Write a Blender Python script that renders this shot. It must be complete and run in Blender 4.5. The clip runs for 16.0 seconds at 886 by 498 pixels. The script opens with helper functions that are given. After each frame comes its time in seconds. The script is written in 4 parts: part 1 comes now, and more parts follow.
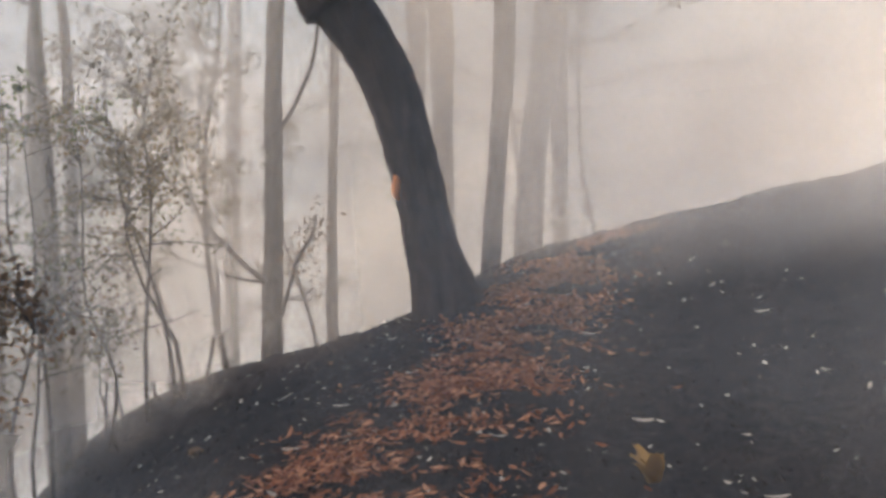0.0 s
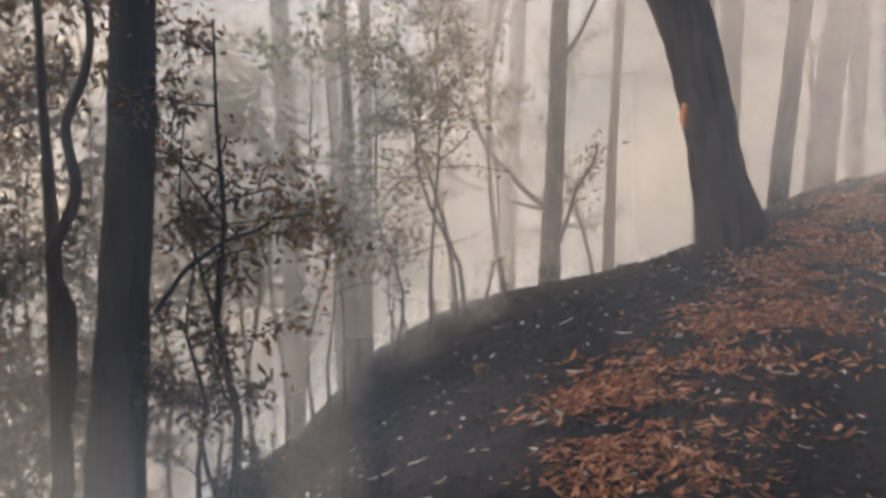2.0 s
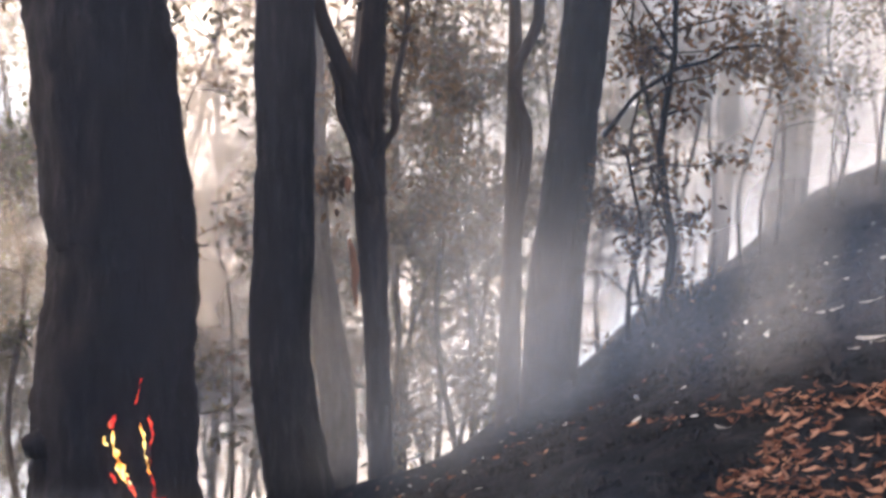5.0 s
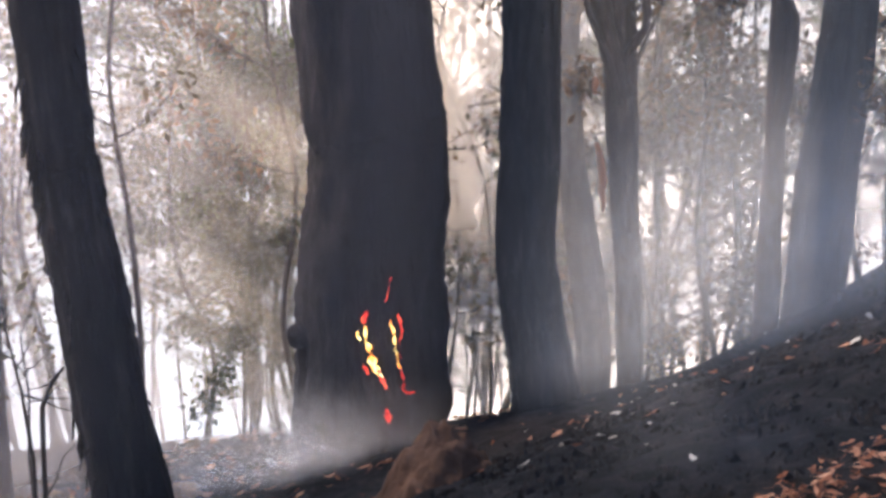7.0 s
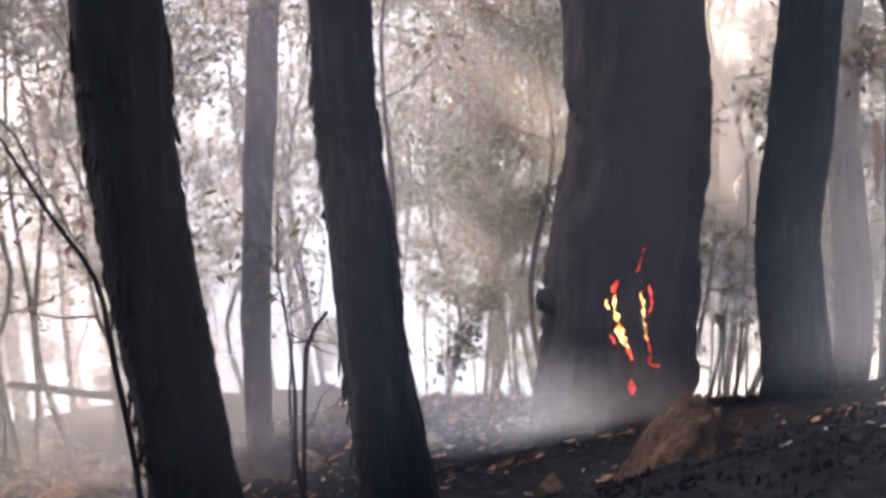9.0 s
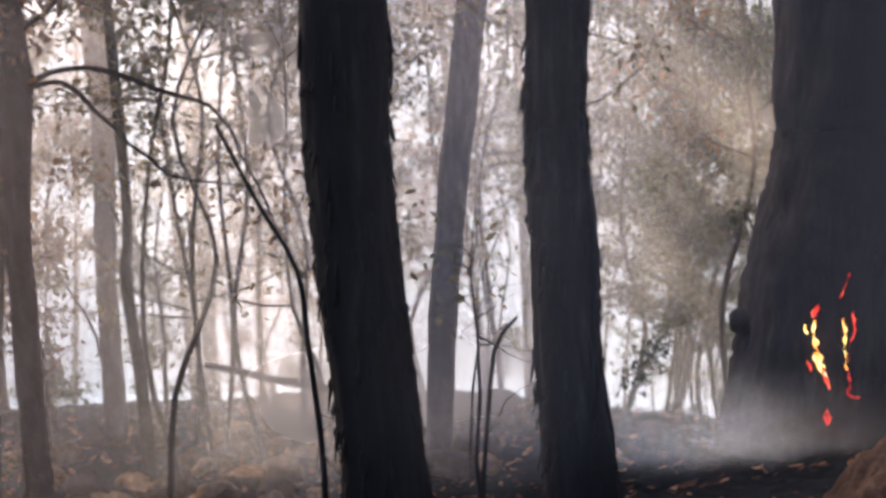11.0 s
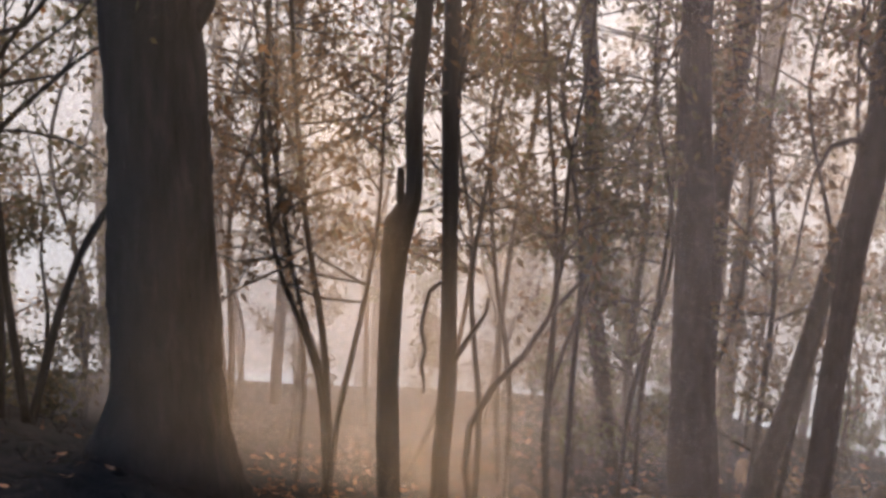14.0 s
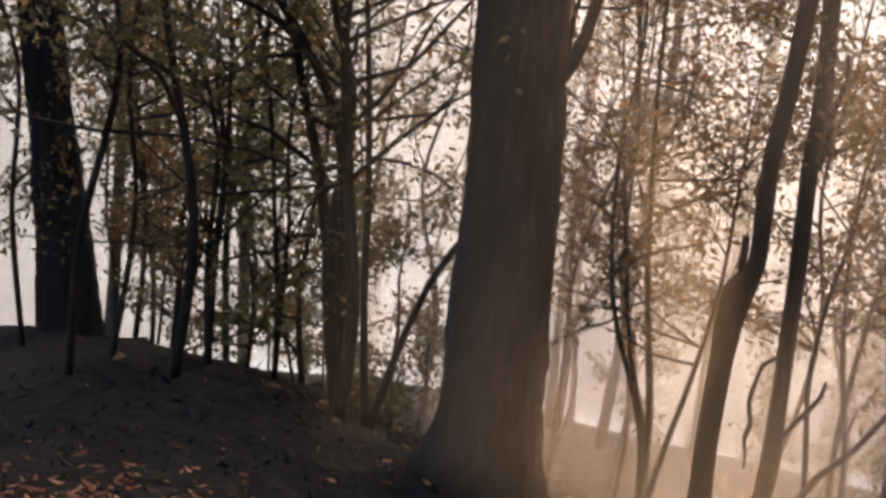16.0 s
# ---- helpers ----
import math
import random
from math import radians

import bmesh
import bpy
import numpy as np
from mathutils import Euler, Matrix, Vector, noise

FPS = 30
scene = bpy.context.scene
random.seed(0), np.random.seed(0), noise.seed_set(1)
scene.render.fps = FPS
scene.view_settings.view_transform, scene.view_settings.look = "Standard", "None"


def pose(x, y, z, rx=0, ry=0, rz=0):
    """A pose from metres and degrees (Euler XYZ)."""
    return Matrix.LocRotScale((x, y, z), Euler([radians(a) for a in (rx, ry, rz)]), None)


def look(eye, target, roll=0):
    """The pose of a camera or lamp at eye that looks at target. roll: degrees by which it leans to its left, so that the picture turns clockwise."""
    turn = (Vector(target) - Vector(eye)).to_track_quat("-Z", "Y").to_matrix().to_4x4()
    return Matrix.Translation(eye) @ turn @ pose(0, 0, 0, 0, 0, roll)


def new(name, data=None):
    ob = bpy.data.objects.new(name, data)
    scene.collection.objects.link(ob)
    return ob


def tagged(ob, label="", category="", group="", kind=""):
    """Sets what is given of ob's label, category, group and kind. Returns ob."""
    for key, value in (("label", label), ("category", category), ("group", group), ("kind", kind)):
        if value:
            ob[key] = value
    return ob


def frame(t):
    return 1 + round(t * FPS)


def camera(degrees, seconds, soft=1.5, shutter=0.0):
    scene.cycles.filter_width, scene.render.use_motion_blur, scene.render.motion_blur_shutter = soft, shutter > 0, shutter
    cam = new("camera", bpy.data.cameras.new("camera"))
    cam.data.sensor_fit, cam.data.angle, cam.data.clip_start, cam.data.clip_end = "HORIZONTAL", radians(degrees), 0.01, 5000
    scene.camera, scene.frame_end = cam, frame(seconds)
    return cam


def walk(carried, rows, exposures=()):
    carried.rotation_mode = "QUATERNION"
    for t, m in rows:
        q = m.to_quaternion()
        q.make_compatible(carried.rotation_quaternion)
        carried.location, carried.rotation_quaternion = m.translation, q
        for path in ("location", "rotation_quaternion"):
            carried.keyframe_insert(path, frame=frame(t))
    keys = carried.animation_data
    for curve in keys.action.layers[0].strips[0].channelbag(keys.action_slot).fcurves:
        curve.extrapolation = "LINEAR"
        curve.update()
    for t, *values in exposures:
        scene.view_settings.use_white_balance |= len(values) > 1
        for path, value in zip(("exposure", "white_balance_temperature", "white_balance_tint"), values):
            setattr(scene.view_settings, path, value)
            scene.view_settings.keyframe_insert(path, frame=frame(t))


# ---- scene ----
# ------------------------------------------------------------------ camera
cam = camera(44.5, 16.0, soft=3.3)
# seconds, eye, turn
PATH = [
    (0.0, 0.000, 0.000, 1.600, 92.00, 4.00, 0.14),
    (0.5, -0.021, -0.010, 1.603, 91.48, 3.47, 3.74),
    (1.0, -0.047, -0.025, 1.603, 90.78, 2.91, 7.33),
    (1.5, -0.077, -0.048, 1.601, 89.93, 2.35, 10.85),
    (2.0, -0.110, -0.071, 1.589, 88.94, 1.67, 14.39),
    (2.5, -0.129, -0.103, 1.583, 87.74, 1.18, 17.98),
    (3.0, -0.156, -0.129, 1.576, 86.48, 0.71, 21.53),
    (3.5, -0.178, -0.159, 1.564, 85.24, 0.32, 25.12),
    (4.0, -0.189, -0.256, 1.559, 83.55, -0.21, 28.67),
    (4.5, -0.207, -0.319, 1.561, 81.93, -0.53, 32.52),
    (5.0, -0.230, -0.350, 1.536, 80.46, -0.80, 36.30),
    (7.5, 0.036, 0.076, 1.509, 74.82, 2.24, 55.59),
    (8.0, 0.019, 0.042, 1.496, 74.46, 2.10, 58.81),
    (8.5, 0.001, -0.020, 1.493, 74.32, 1.83, 62.03),
    (9.0, -0.009, -0.062, 1.495, 74.30, 1.67, 65.28),
    (11.5, -0.067, -0.185, 1.476, 75.20, 0.51, 79.88),
    (12.0, -0.115, -0.217, 1.455, 75.44, 0.16, 86.47),
    (12.5, -0.167, -0.246, 1.439, 75.66, -0.01, 94.64),
    (13.0, -0.171, -0.294, 1.486, 75.62, -0.54, 102.86),
    (13.5, -0.092, -0.250, 1.499, 76.03, -0.83, 111.45),
    (14.0, -0.062, -0.093, 1.484, 76.72, -1.51, 119.52),
    (14.5, -0.069, 0.020, 1.484, 77.35, -2.36, 125.37),
    (15.0, -0.044, 0.055, 1.470, 78.05, -3.28, 129.77),
    (15.5, -0.057, 0.062, 1.480, 78.28, -4.03, 134.29),
    (16.0, -0.047, 0.095, 1.566, 77.98, -4.88, 139.54),
]
walk(cam, [(r[0], pose(*r[1:])) for r in PATH],
     exposures=[(0.0, 0.25, 5700, 3), (3.0, 0.46, 5950, 6), (5.0, 1.25, 5450, 9), (8.5, 1.48, 5350, 9), (12.5, 0.88, 5500, 7), (14.5, 0.84, 5850, 7), (16.0, 1.02, 6400, 8)])

# ------------------------------------------------------------------ sky and sun
SUN_YAW, SUN_UP = radians(120), radians(44)     # where the sun stands, seen from the bank
toward_sun = Vector((-math.sin(SUN_YAW) * math.cos(SUN_UP), math.cos(SUN_YAW) * math.cos(SUN_UP), math.sin(SUN_UP)))
world = bpy.data.worlds.new("smoky_sky")
scene.world = world
world.use_nodes = True
wt = world.node_tree
wt.nodes.clear()
sky = wt.nodes.new("ShaderNodeTexSky")
sky.sky_type, sky.sun_disc = "NISHITA", False
sky.sun_elevation, sky.sun_rotation = SUN_UP, math.atan2(toward_sun.x, toward_sun.y)
sky.air_density, sky.dust_density, sky.ozone_density = 1.0, 3.5, 1.0
wbg = wt.nodes.new("ShaderNodeBackground")
wbg.inputs["Strength"].default_value = 0.15
wout = wt.nodes.new("ShaderNodeOutputWorld")
wt.links.new(sky.outputs[0], wbg.inputs["Color"])
wt.links.new(wbg.outputs[0], wout.inputs["Surface"])
sun = new("sun", bpy.data.lights.new("sun", "SUN"))
sun.data.energy, sun.data.angle, sun.data.color = 2.8, radians(18), (1.0, 0.66, 0.4)
sun.matrix_world = look(toward_sun * 60, (0, 0, 0))

# ------------------------------------------------------------------ materials
def mat(name):
    m = bpy.data.materials.new(name)
    m.use_nodes = True
    nt = m.node_tree
    nt.nodes.clear()
    out = nt.nodes.new("ShaderNodeOutputMaterial")
    return m, nt, out


def link(nt, a, b):
    nt.links.new(a, b)


def tex_noise(nt, scale, detail=4.0, rough=0.6, stretch=None, coords="Object"):
    tc = nt.nodes.new("ShaderNodeTexCoord")
    mp = nt.nodes.new("ShaderNodeMapping")
    if stretch:
        mp.inputs["Scale"].default_value = stretch
    n = nt.nodes.new("ShaderNodeTexNoise")
    n.inputs["Scale"].default_value, n.inputs["Detail"].default_value, n.inputs["Roughness"].default_value = scale, detail, rough
    link(nt, tc.outputs[coords], mp.inputs[0])
    link(nt, mp.outputs[0], n.inputs["Vector"])
    return n


def ramp(nt, fac, *stops):
    r = nt.nodes.new("ShaderNodeValToRGB")
    while len(r.color_ramp.elements) < len(stops):
        r.color_ramp.elements.new(0.5)
    for e, (at, c) in zip(r.color_ramp.elements, stops):
        e.position, e.color = at, (*c, 1) if len(c) == 3 else c
    link(nt, fac, r.inputs[0])
    return r


def mixed(nt, fac, a, b):
    n = nt.nodes.new("ShaderNodeMix")
    n.data_type = "RGBA"
    for sock, v in ((n.inputs[0], fac), (n.inputs[6], a), (n.inputs[7], b)):
        if isinstance(v, tuple):
            sock.default_value = (*v, 1)
        elif isinstance(v, float):
            sock.default_value = v
        else:
            link(nt, v, sock)
    return n.outputs[2]


def bump(nt, height, strength, distance=0.02, normal=None):
    b = nt.nodes.new("ShaderNodeBump")
    b.inputs["Strength"].default_value, b.inputs["Distance"].default_value = strength, distance
    link(nt, height, b.inputs["Height"])
    if normal:
        link(nt, normal, b.inputs["Normal"])
    return b.outputs[0]


def surface(nt, out, colour, rough=0.9, normal=None, spec=0.3):
    p = nt.nodes.new("ShaderNodeBsdfPrincipled")
    if isinstance(colour, tuple):
        p.inputs["Base Color"].default_value = (*colour, 1)
    else:
        link(nt, colour, p.inputs["Base Color"])
    p.inputs["Roughness"].default_value = rough
    p.inputs["Specular IOR Level"].default_value = spec
    if normal:
        link(nt, normal, p.inputs["Normal"])
    link(nt, p.outputs[0], out.inputs["Surface"])
    return p


def bark(name, dark, mid, light, patch=None, patch_at=0.68):
    """Furrowed bark: long vertical fibres, broad stains, patches of another colour."""
    m, nt, out = mat(name)
    fibre = tex_noise(nt, 14, 6, 0.65, (1, 1, 0.16))
    broad = tex_noise(nt, 1.3, 3, 0.5, (1, 1, 0.5))
    col = ramp(nt, fibre.outputs[0], (0.25, dark), (0.55, mid), (0.8, light)).outputs[0]
    col = mixed(nt, ramp(nt, broad.outputs[0], (0.4, (0, 0, 0)), (0.7, (1, 1, 1))).outputs[0], col, mid)
    if patch:
        spot = tex_noise(nt, 1.7, 3, 0.6, (1.6, 1.6, 0.6))
        col = mixed(nt, ramp(nt, spot.outputs[0], (patch_at, (0, 0, 0)), (patch_at + 0.05, (1, 1, 1))).outputs[0], col, patch)
    surface(nt, out, col, 0.95, bump(nt, fibre.outputs[0], 0.9, 0.03), 0.15)
    return m


M_CHAR = bark("charred_bark", (0.008, 0.008, 0.009), (0.02, 0.018, 0.019), (0.055, 0.046, 0.042))
M_STRINGY = bark("charred_stringybark", (0.007, 0.006, 0.006), (0.017, 0.014, 0.013), (0.05, 0.036, 0.03))
M_BROWN = bark("scorched_brown_bark", (0.02, 0.014, 0.012), (0.06, 0.04, 0.032), (0.14, 0.085, 0.06), (0.42, 0.16, 0.07), 0.66)
M_PALE = bark("grey_bark", (0.03, 0.028, 0.028), (0.075, 0.066, 0.062), (0.17, 0.145, 0.125), (0.36, 0.2, 0.12), 0.68)
M_DARK = bark("black_sapling_bark", (0.01, 0.008, 0.008), (0.025, 0.02, 0.018), (0.06, 0.045, 0.038))
M_LEAN = bark("smoke_blackened_bark", (0.012, 0.011, 0.011), (0.03, 0.026, 0.025), (0.07, 0.05, 0.042), (0.3, 0.11, 0.06), 0.7)


def leaf_material(name, a, b, c):
    """Thin leaves: gloss in front, light shining through, and each leaf its own tint."""
    m, nt, out = mat(name)
    g = nt.nodes.new("ShaderNodeNewGeometry")
    col = ramp(nt, g.outputs["Random Per Island"], (0.0, a), (0.55, b), (1.0, c)).outputs[0]
    p = nt.nodes.new("ShaderNodeBsdfPrincipled")
    p.inputs["Roughness"].default_value = 0.6
    p.inputs["Specular IOR Level"].default_value = 0.3
    t = nt.nodes.new("ShaderNodeBsdfTranslucent")
    mx = nt.nodes.new("ShaderNodeMixShader")
    mx.inputs[0].default_value = 0.5
    link(nt, col, p.inputs["Base Color"])
    link(nt, col, t.inputs["Color"])
    link(nt, p.outputs[0], mx.inputs[1])
    link(nt, t.outputs[0], mx.inputs[2])
    link(nt, mx.outputs[0], out.inputs["Surface"])
    return m


M_LEAF = leaf_material("scorched_olive_leaves", (0.055, 0.05, 0.025), (0.105, 0.095, 0.04), (0.19, 0.125, 0.05))
M_LEAF_BROWN = leaf_material("heat_browned_leaves", (0.06, 0.036, 0.02), (0.14, 0.08, 0.038), (0.26, 0.13, 0.05))
M_LEAF_GREEN = leaf_material("living_green_leaves", (0.04, 0.055, 0.02), (0.08, 0.1, 0.035), (0.15, 0.17, 0.05))
M_BUSH = leaf_material("dull_green_needles", (0.018, 0.026, 0.014), (0.04, 0.05, 0.022), (0.075, 0.085, 0.035))
M_LITTER = leaf_material("fallen_leaves", (0.07, 0.028, 0.014), (0.24, 0.092, 0.045), (0.54, 0.29, 0.17))
M_DRY = leaf_material("dry_yellow_leaves", (0.2, 0.12, 0.04), (0.34, 0.21, 0.07), (0.46, 0.3, 0.12))
M_ASHLEAF = leaf_material("bleached_leaf_bits", (0.3, 0.27, 0.22), (0.5, 0.46, 0.4), (0.65, 0.6, 0.52))


def ground_material():
    m, nt, out = mat("burnt_ground")
    big = tex_noise(nt, 0.55, 5, 0.6)
    fine = tex_noise(nt, 9, 8, 0.7)
    grit = tex_noise(nt, 55, 5, 0.7)
    col = ramp(nt, fine.outputs[0], (0.3, (0.008, 0.0085, 0.01)), (0.55, (0.019, 0.0195, 0.022)), (0.78, (0.068, 0.062, 0.058))).outputs[0]
    col = mixed(nt, ramp(nt, big.outputs[0], (0.5, (0, 0, 0)), (0.75, (0.6, 0.6, 0.6))).outputs[0], col, (0.04, 0.03, 0.025))
    n = bump(nt, grit.outputs[0], 1.0, 0.03)
    surface(nt, out, col, 0.97, bump(nt, fine.outputs[0], 0.9, 0.06, n), 0.1)
    return m


def stone_material(name, a, b, c):
    m, nt, out = mat(name)
    oi = nt.nodes.new("ShaderNodeObjectInfo")
    big = tex_noise(nt, 3, 5, 0.65)
    fine = tex_noise(nt, 30, 6, 0.7)
    col = ramp(nt, big.outputs[0], (0.3, a), (0.55, b), (0.75, c)).outputs[0]
    # warm pale tints stand in for sunlit stones among the dark ones
    tint = ramp(nt, oi.outputs["Random"], (0, (0.16, 0.15, 0.16)), (0.55, (0.34, 0.31, 0.3)), (0.72, (1, 0.95, 0.9)), (1, (1.3, 1.1, 0.9))).outputs[0]
    mul = nt.nodes.new("ShaderNodeMix")
    mul.data_type, mul.blend_type = "RGBA", "MULTIPLY"
    mul.inputs[0].default_value = 1.0
    link(nt, col, mul.inputs[6])
    link(nt, tint, mul.inputs[7])
    surface(nt, out, mul.outputs[2], 0.92, bump(nt, fine.outputs[0], 0.8, 0.02), 0.2)
    return m


M_GROUND = ground_material()
M_STONE = stone_material("sooty_stone_sun_tints", (0.09, 0.065, 0.045), (0.27, 0.18, 0.11), (0.48, 0.32, 0.19))
M_MOUND = stone_material("bare_brown_earth", (0.08, 0.05, 0.035), (0.2, 0.12, 0.078), (0.38, 0.23, 0.135))


def ember_material(name, *stops, strength=1.5):
    m, nt, out = mat(name)
    n = tex_noise(nt, 14, 4, 0.6, (1, 1, 0.45))
    col = ramp(nt, n.outputs[0], *stops).outputs[0]
    e = nt.nodes.new("ShaderNodeEmission")
    e.inputs["Strength"].default_value = strength
    link(nt, col, e.inputs["Color"])
    link(nt, e.outputs[0], out.inputs["Surface"])
    return m


M_EMBER = ember_material("glowing_embers", (0.4, (0.08, 0.002, 0.002)), (0.52, (0.7, 0.03, 0.02)), (0.66, (1.0, 0.14, 0.05)), strength=0.75)
M_FLAME = ember_material("small_flames", (0.33, (0.8, 0.06, 0.01)), (0.45, (1.0, 0.3, 0.03)), (0.56, (1.0, 0.7, 0.18)), (0.7, (1.0, 0.9, 0.5)))
M_PEEL = bark("peeled_orange_bark", (0.25, 0.09, 0.045), (0.45, 0.19, 0.09), (0.6, 0.32, 0.18))


def smoke_material(name, thick, scale, stretch, low, high, colour=(0.95, 0.94, 0.93), turn=0.0, detail=3):
    """A thin veil of drifting smoke: mostly clear, the rest scatters light to both sides; it thins out towards its hem."""
    m, nt, out = mat(name)
    n = tex_noise(nt, scale, detail, 0.55, stretch)
    n.inputs["Distortion"].default_value = 0.6
    n.inputs["Vector"].links[0].from_node.inputs["Rotation"].default_value = (turn, turn, 0)
    k = ramp(nt, n.outputs[0], (low, (0, 0, 0)), (high, (1, 1, 1)))
    top = nt.nodes.new("ShaderNodeAttribute")
    top.attribute_name = "veil"
    amount = nt.nodes.new("ShaderNodeMath")
    amount.operation = "MULTIPLY"
    amount.inputs[1].default_value = thick
    both = nt.nodes.new("ShaderNodeMath")
    both.operation = "MULTIPLY"
    link(nt, k.outputs[0], amount.inputs[0])
    link(nt, amount.outputs[0], both.inputs[0])
    link(nt, top.outputs["Fac"], both.inputs[1])
    d = nt.nodes.new("ShaderNodeBsdfDiffuse")
    t = nt.nodes.new("ShaderNodeBsdfTranslucent")
    d.inputs["Color"].default_value = t.inputs["Color"].default_value = (*colour, 1)
    facing = nt.nodes.new("ShaderNodeCombineXYZ")      # smoke has no surface: light it evenly, not by the lie of the veil
    for i, v in enumerate((toward_sun + Vector((0, 0, 0.6))).normalized()):
        facing.inputs[i].default_value = v
    link(nt, facing.outputs[0], d.inputs["Normal"])
    away = nt.nodes.new("ShaderNodeVectorMath")
    away.operation = "SCALE"
    away.inputs["Scale"].default_value = -1.0
    link(nt, facing.outputs[0], away.inputs[0])
    link(nt, away.outputs[0], t.inputs["Normal"])
    half = nt.nodes.new("ShaderNodeAddShader")
    link(nt, d.outputs[0], half.inputs[0])
    link(nt, t.outputs[0], half.inputs[1])
    clear = nt.nodes.new("ShaderNodeBsdfTransparent")
    mx = nt.nodes.new("ShaderNodeMixShader")
    link(nt, both.outputs[0], mx.inputs[0])
    link(nt, clear.outputs[0], mx.inputs[1])
    link(nt, half.outputs[0], mx.inputs[2])
    link(nt, mx.outputs[0], out.inputs["Surface"])
    return m


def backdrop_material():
    m, nt, out = mat("far_smoke_glow")
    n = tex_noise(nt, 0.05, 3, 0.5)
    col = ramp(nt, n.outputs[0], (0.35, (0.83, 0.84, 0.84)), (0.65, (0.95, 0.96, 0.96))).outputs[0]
    # emission stands in for daylight scattered by the distant smoke
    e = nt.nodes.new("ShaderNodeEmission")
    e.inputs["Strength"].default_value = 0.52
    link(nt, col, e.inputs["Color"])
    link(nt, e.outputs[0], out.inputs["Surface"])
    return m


# ------------------------------------------------------------------ building helpers
def mesh_of(name, verts, faces, material, smooth=True):
    me = bpy.data.meshes.new(name)
    me.from_pydata(verts, [], faces)
    me.materials.append(material)
    if smooth:
        me.polygons.foreach_set("use_smooth", [True] * len(me.polygons))
    me.update()
    return me


def part(name, me, parent, label=""):
    ob = new(name, me)
    ob.parent = parent
    ob.matrix_parent_inverse = Matrix.Translation(-parent.location)
    return tagged(ob, label) if label else ob


def thing(name, at, label, category, group="", kind=""):
    ob = new(name)
    ob.location = at
    ob.empty_display_size = 0.2
    return tagged(ob, label, category, group, kind)


def soft(v, k):
    return v if v * k > 30 else math.log1p(math.exp(v * k)) / k


FALL = ((18, -0.15), (26.6, -0.215), (32.4, -0.32), (38.6, -0.4), (50, -0.46), (62.5, -0.45), (75, -0.42), (89, -0.412), (107, -0.375), (125, -0.375), (142, -0.342), (153, -0.336), (175, -0.3))
FALL_FROM = ((18, 9.0), (40, 6.3), (60, 8.0), (75, 9.5), (175, 9.5))
FALL_TO = ((18, 16.0), (40, 10.5), (60, 13.0), (75, 16.0), (175, 17.0))


def between(knots, v):
    """Straight lines from knot to knot."""
    for (a, p), (b, q) in zip(knots, knots[1:]):
        if v <= b:
            return p + (q - p) * (max(v, a) - a) / (b - a)
    return knots[-1][1]


def ease(v):
    k = min(1, max(0, v))
    return k * k * (3 - 2 * k)


def ground_z(x, y):
    """The hillside, which far out falls away evenly into the valley."""
    z = bank_z(x, y)
    r, a = math.hypot(x, y), math.degrees(math.atan2(-x, y))
    if r < 6 or not 18 < a < 175:
        return z
    r0, r1 = between(FALL_FROM, a), between(FALL_TO, a)
    far = 1.5 + r * between(FALL, a) - 0.03 * max(0, r - r1) + 0.14 * noise.noise((x * 0.3, y * 0.3, 2))
    return z + (far - z) * ease((r - r0) / (r1 - r0)) * ease((a - 18) / 7) * ease((175 - a) / 8)


def bank_z(x, y):
    """The hillside: a burnt bank rising ahead, falling away to the left into the gully."""
    yy = min(max(y, -8), 18)
    u = -0.2298 + 0.1946 * yy - 0.02 * yy * yy - x
    q = soft(u, 2.0)
    right = 1 / (1 + math.exp(min(40, max(-40, -1.6 * (x + 0.4)))))
    z = -0.6587 + 0.1679 * min(max(x, -40), 8) + 0.0578 * soft(y, 1) + 0.1089 * max(min(y, 0), -20)
    z += -0.0624 * (math.sqrt(q * q + 0.0712) - 0.2668) - 0.0853 * soft(min(q, 40) - 3.5245, 1.5) + 1.1374 * math.exp(-((u - 1.41) / 2.912) ** 2)
    z += right * (0.1929 * (soft(y - 6.52, 1) - soft(y - 16.5, 1)) - 0.3 * (soft(y - 16.5, 1) - soft(y - 60, 1))) - 0.45 * (1 - right) * (soft(y - 16.5, 1) - soft(y - 40, 1))
    z -= 0.34 * math.exp(-((x + 4.1) ** 2 + (y - 5.7) ** 2) / 0.9)
    z -= 0.05 * soft(min(-y, 30) - 2.2, 1.5) + 0.75 * soft(min(-x, 60) - 20, 1) + 0.36 * math.exp(-((x + 3.0) ** 2 + (y + 3.6) ** 2) / 1.8)
    near = 0.05 * noise.noise((x * 0.9, y * 0.9, 3)) + 0.03 * noise.noise((x * 2.7, y * 2.7, 7))
    return z + near + 0.16 * noise.noise((x * 0.22, y * 0.22, 1)) * min(1, max(0, (-x - 5) / 4))


def smooth_path(nodes, step):
    """Points along a smooth line through the nodes (x, y, z, radius)."""
    n = [Vector(p) for p in nodes]
    n = [n[0] * 2 - n[1]] + n + [n[-1] * 2 - n[-2]]
    out = []
    for i in range(1, len(n) - 2):
        a, b, c, d = n[i - 1], n[i], n[i + 1], n[i + 2]
        k = max(1, int((c.xyz - b.xyz).length / step))
        for j in range(k):
            t = j / k
            out.append(0.5 * (2 * b + (c - a) * t + (2 * a - 5 * b + 4 * c - d) * t * t + (3 * b - a - 3 * c + d) * t ** 3))
    return out + [n[-2]]


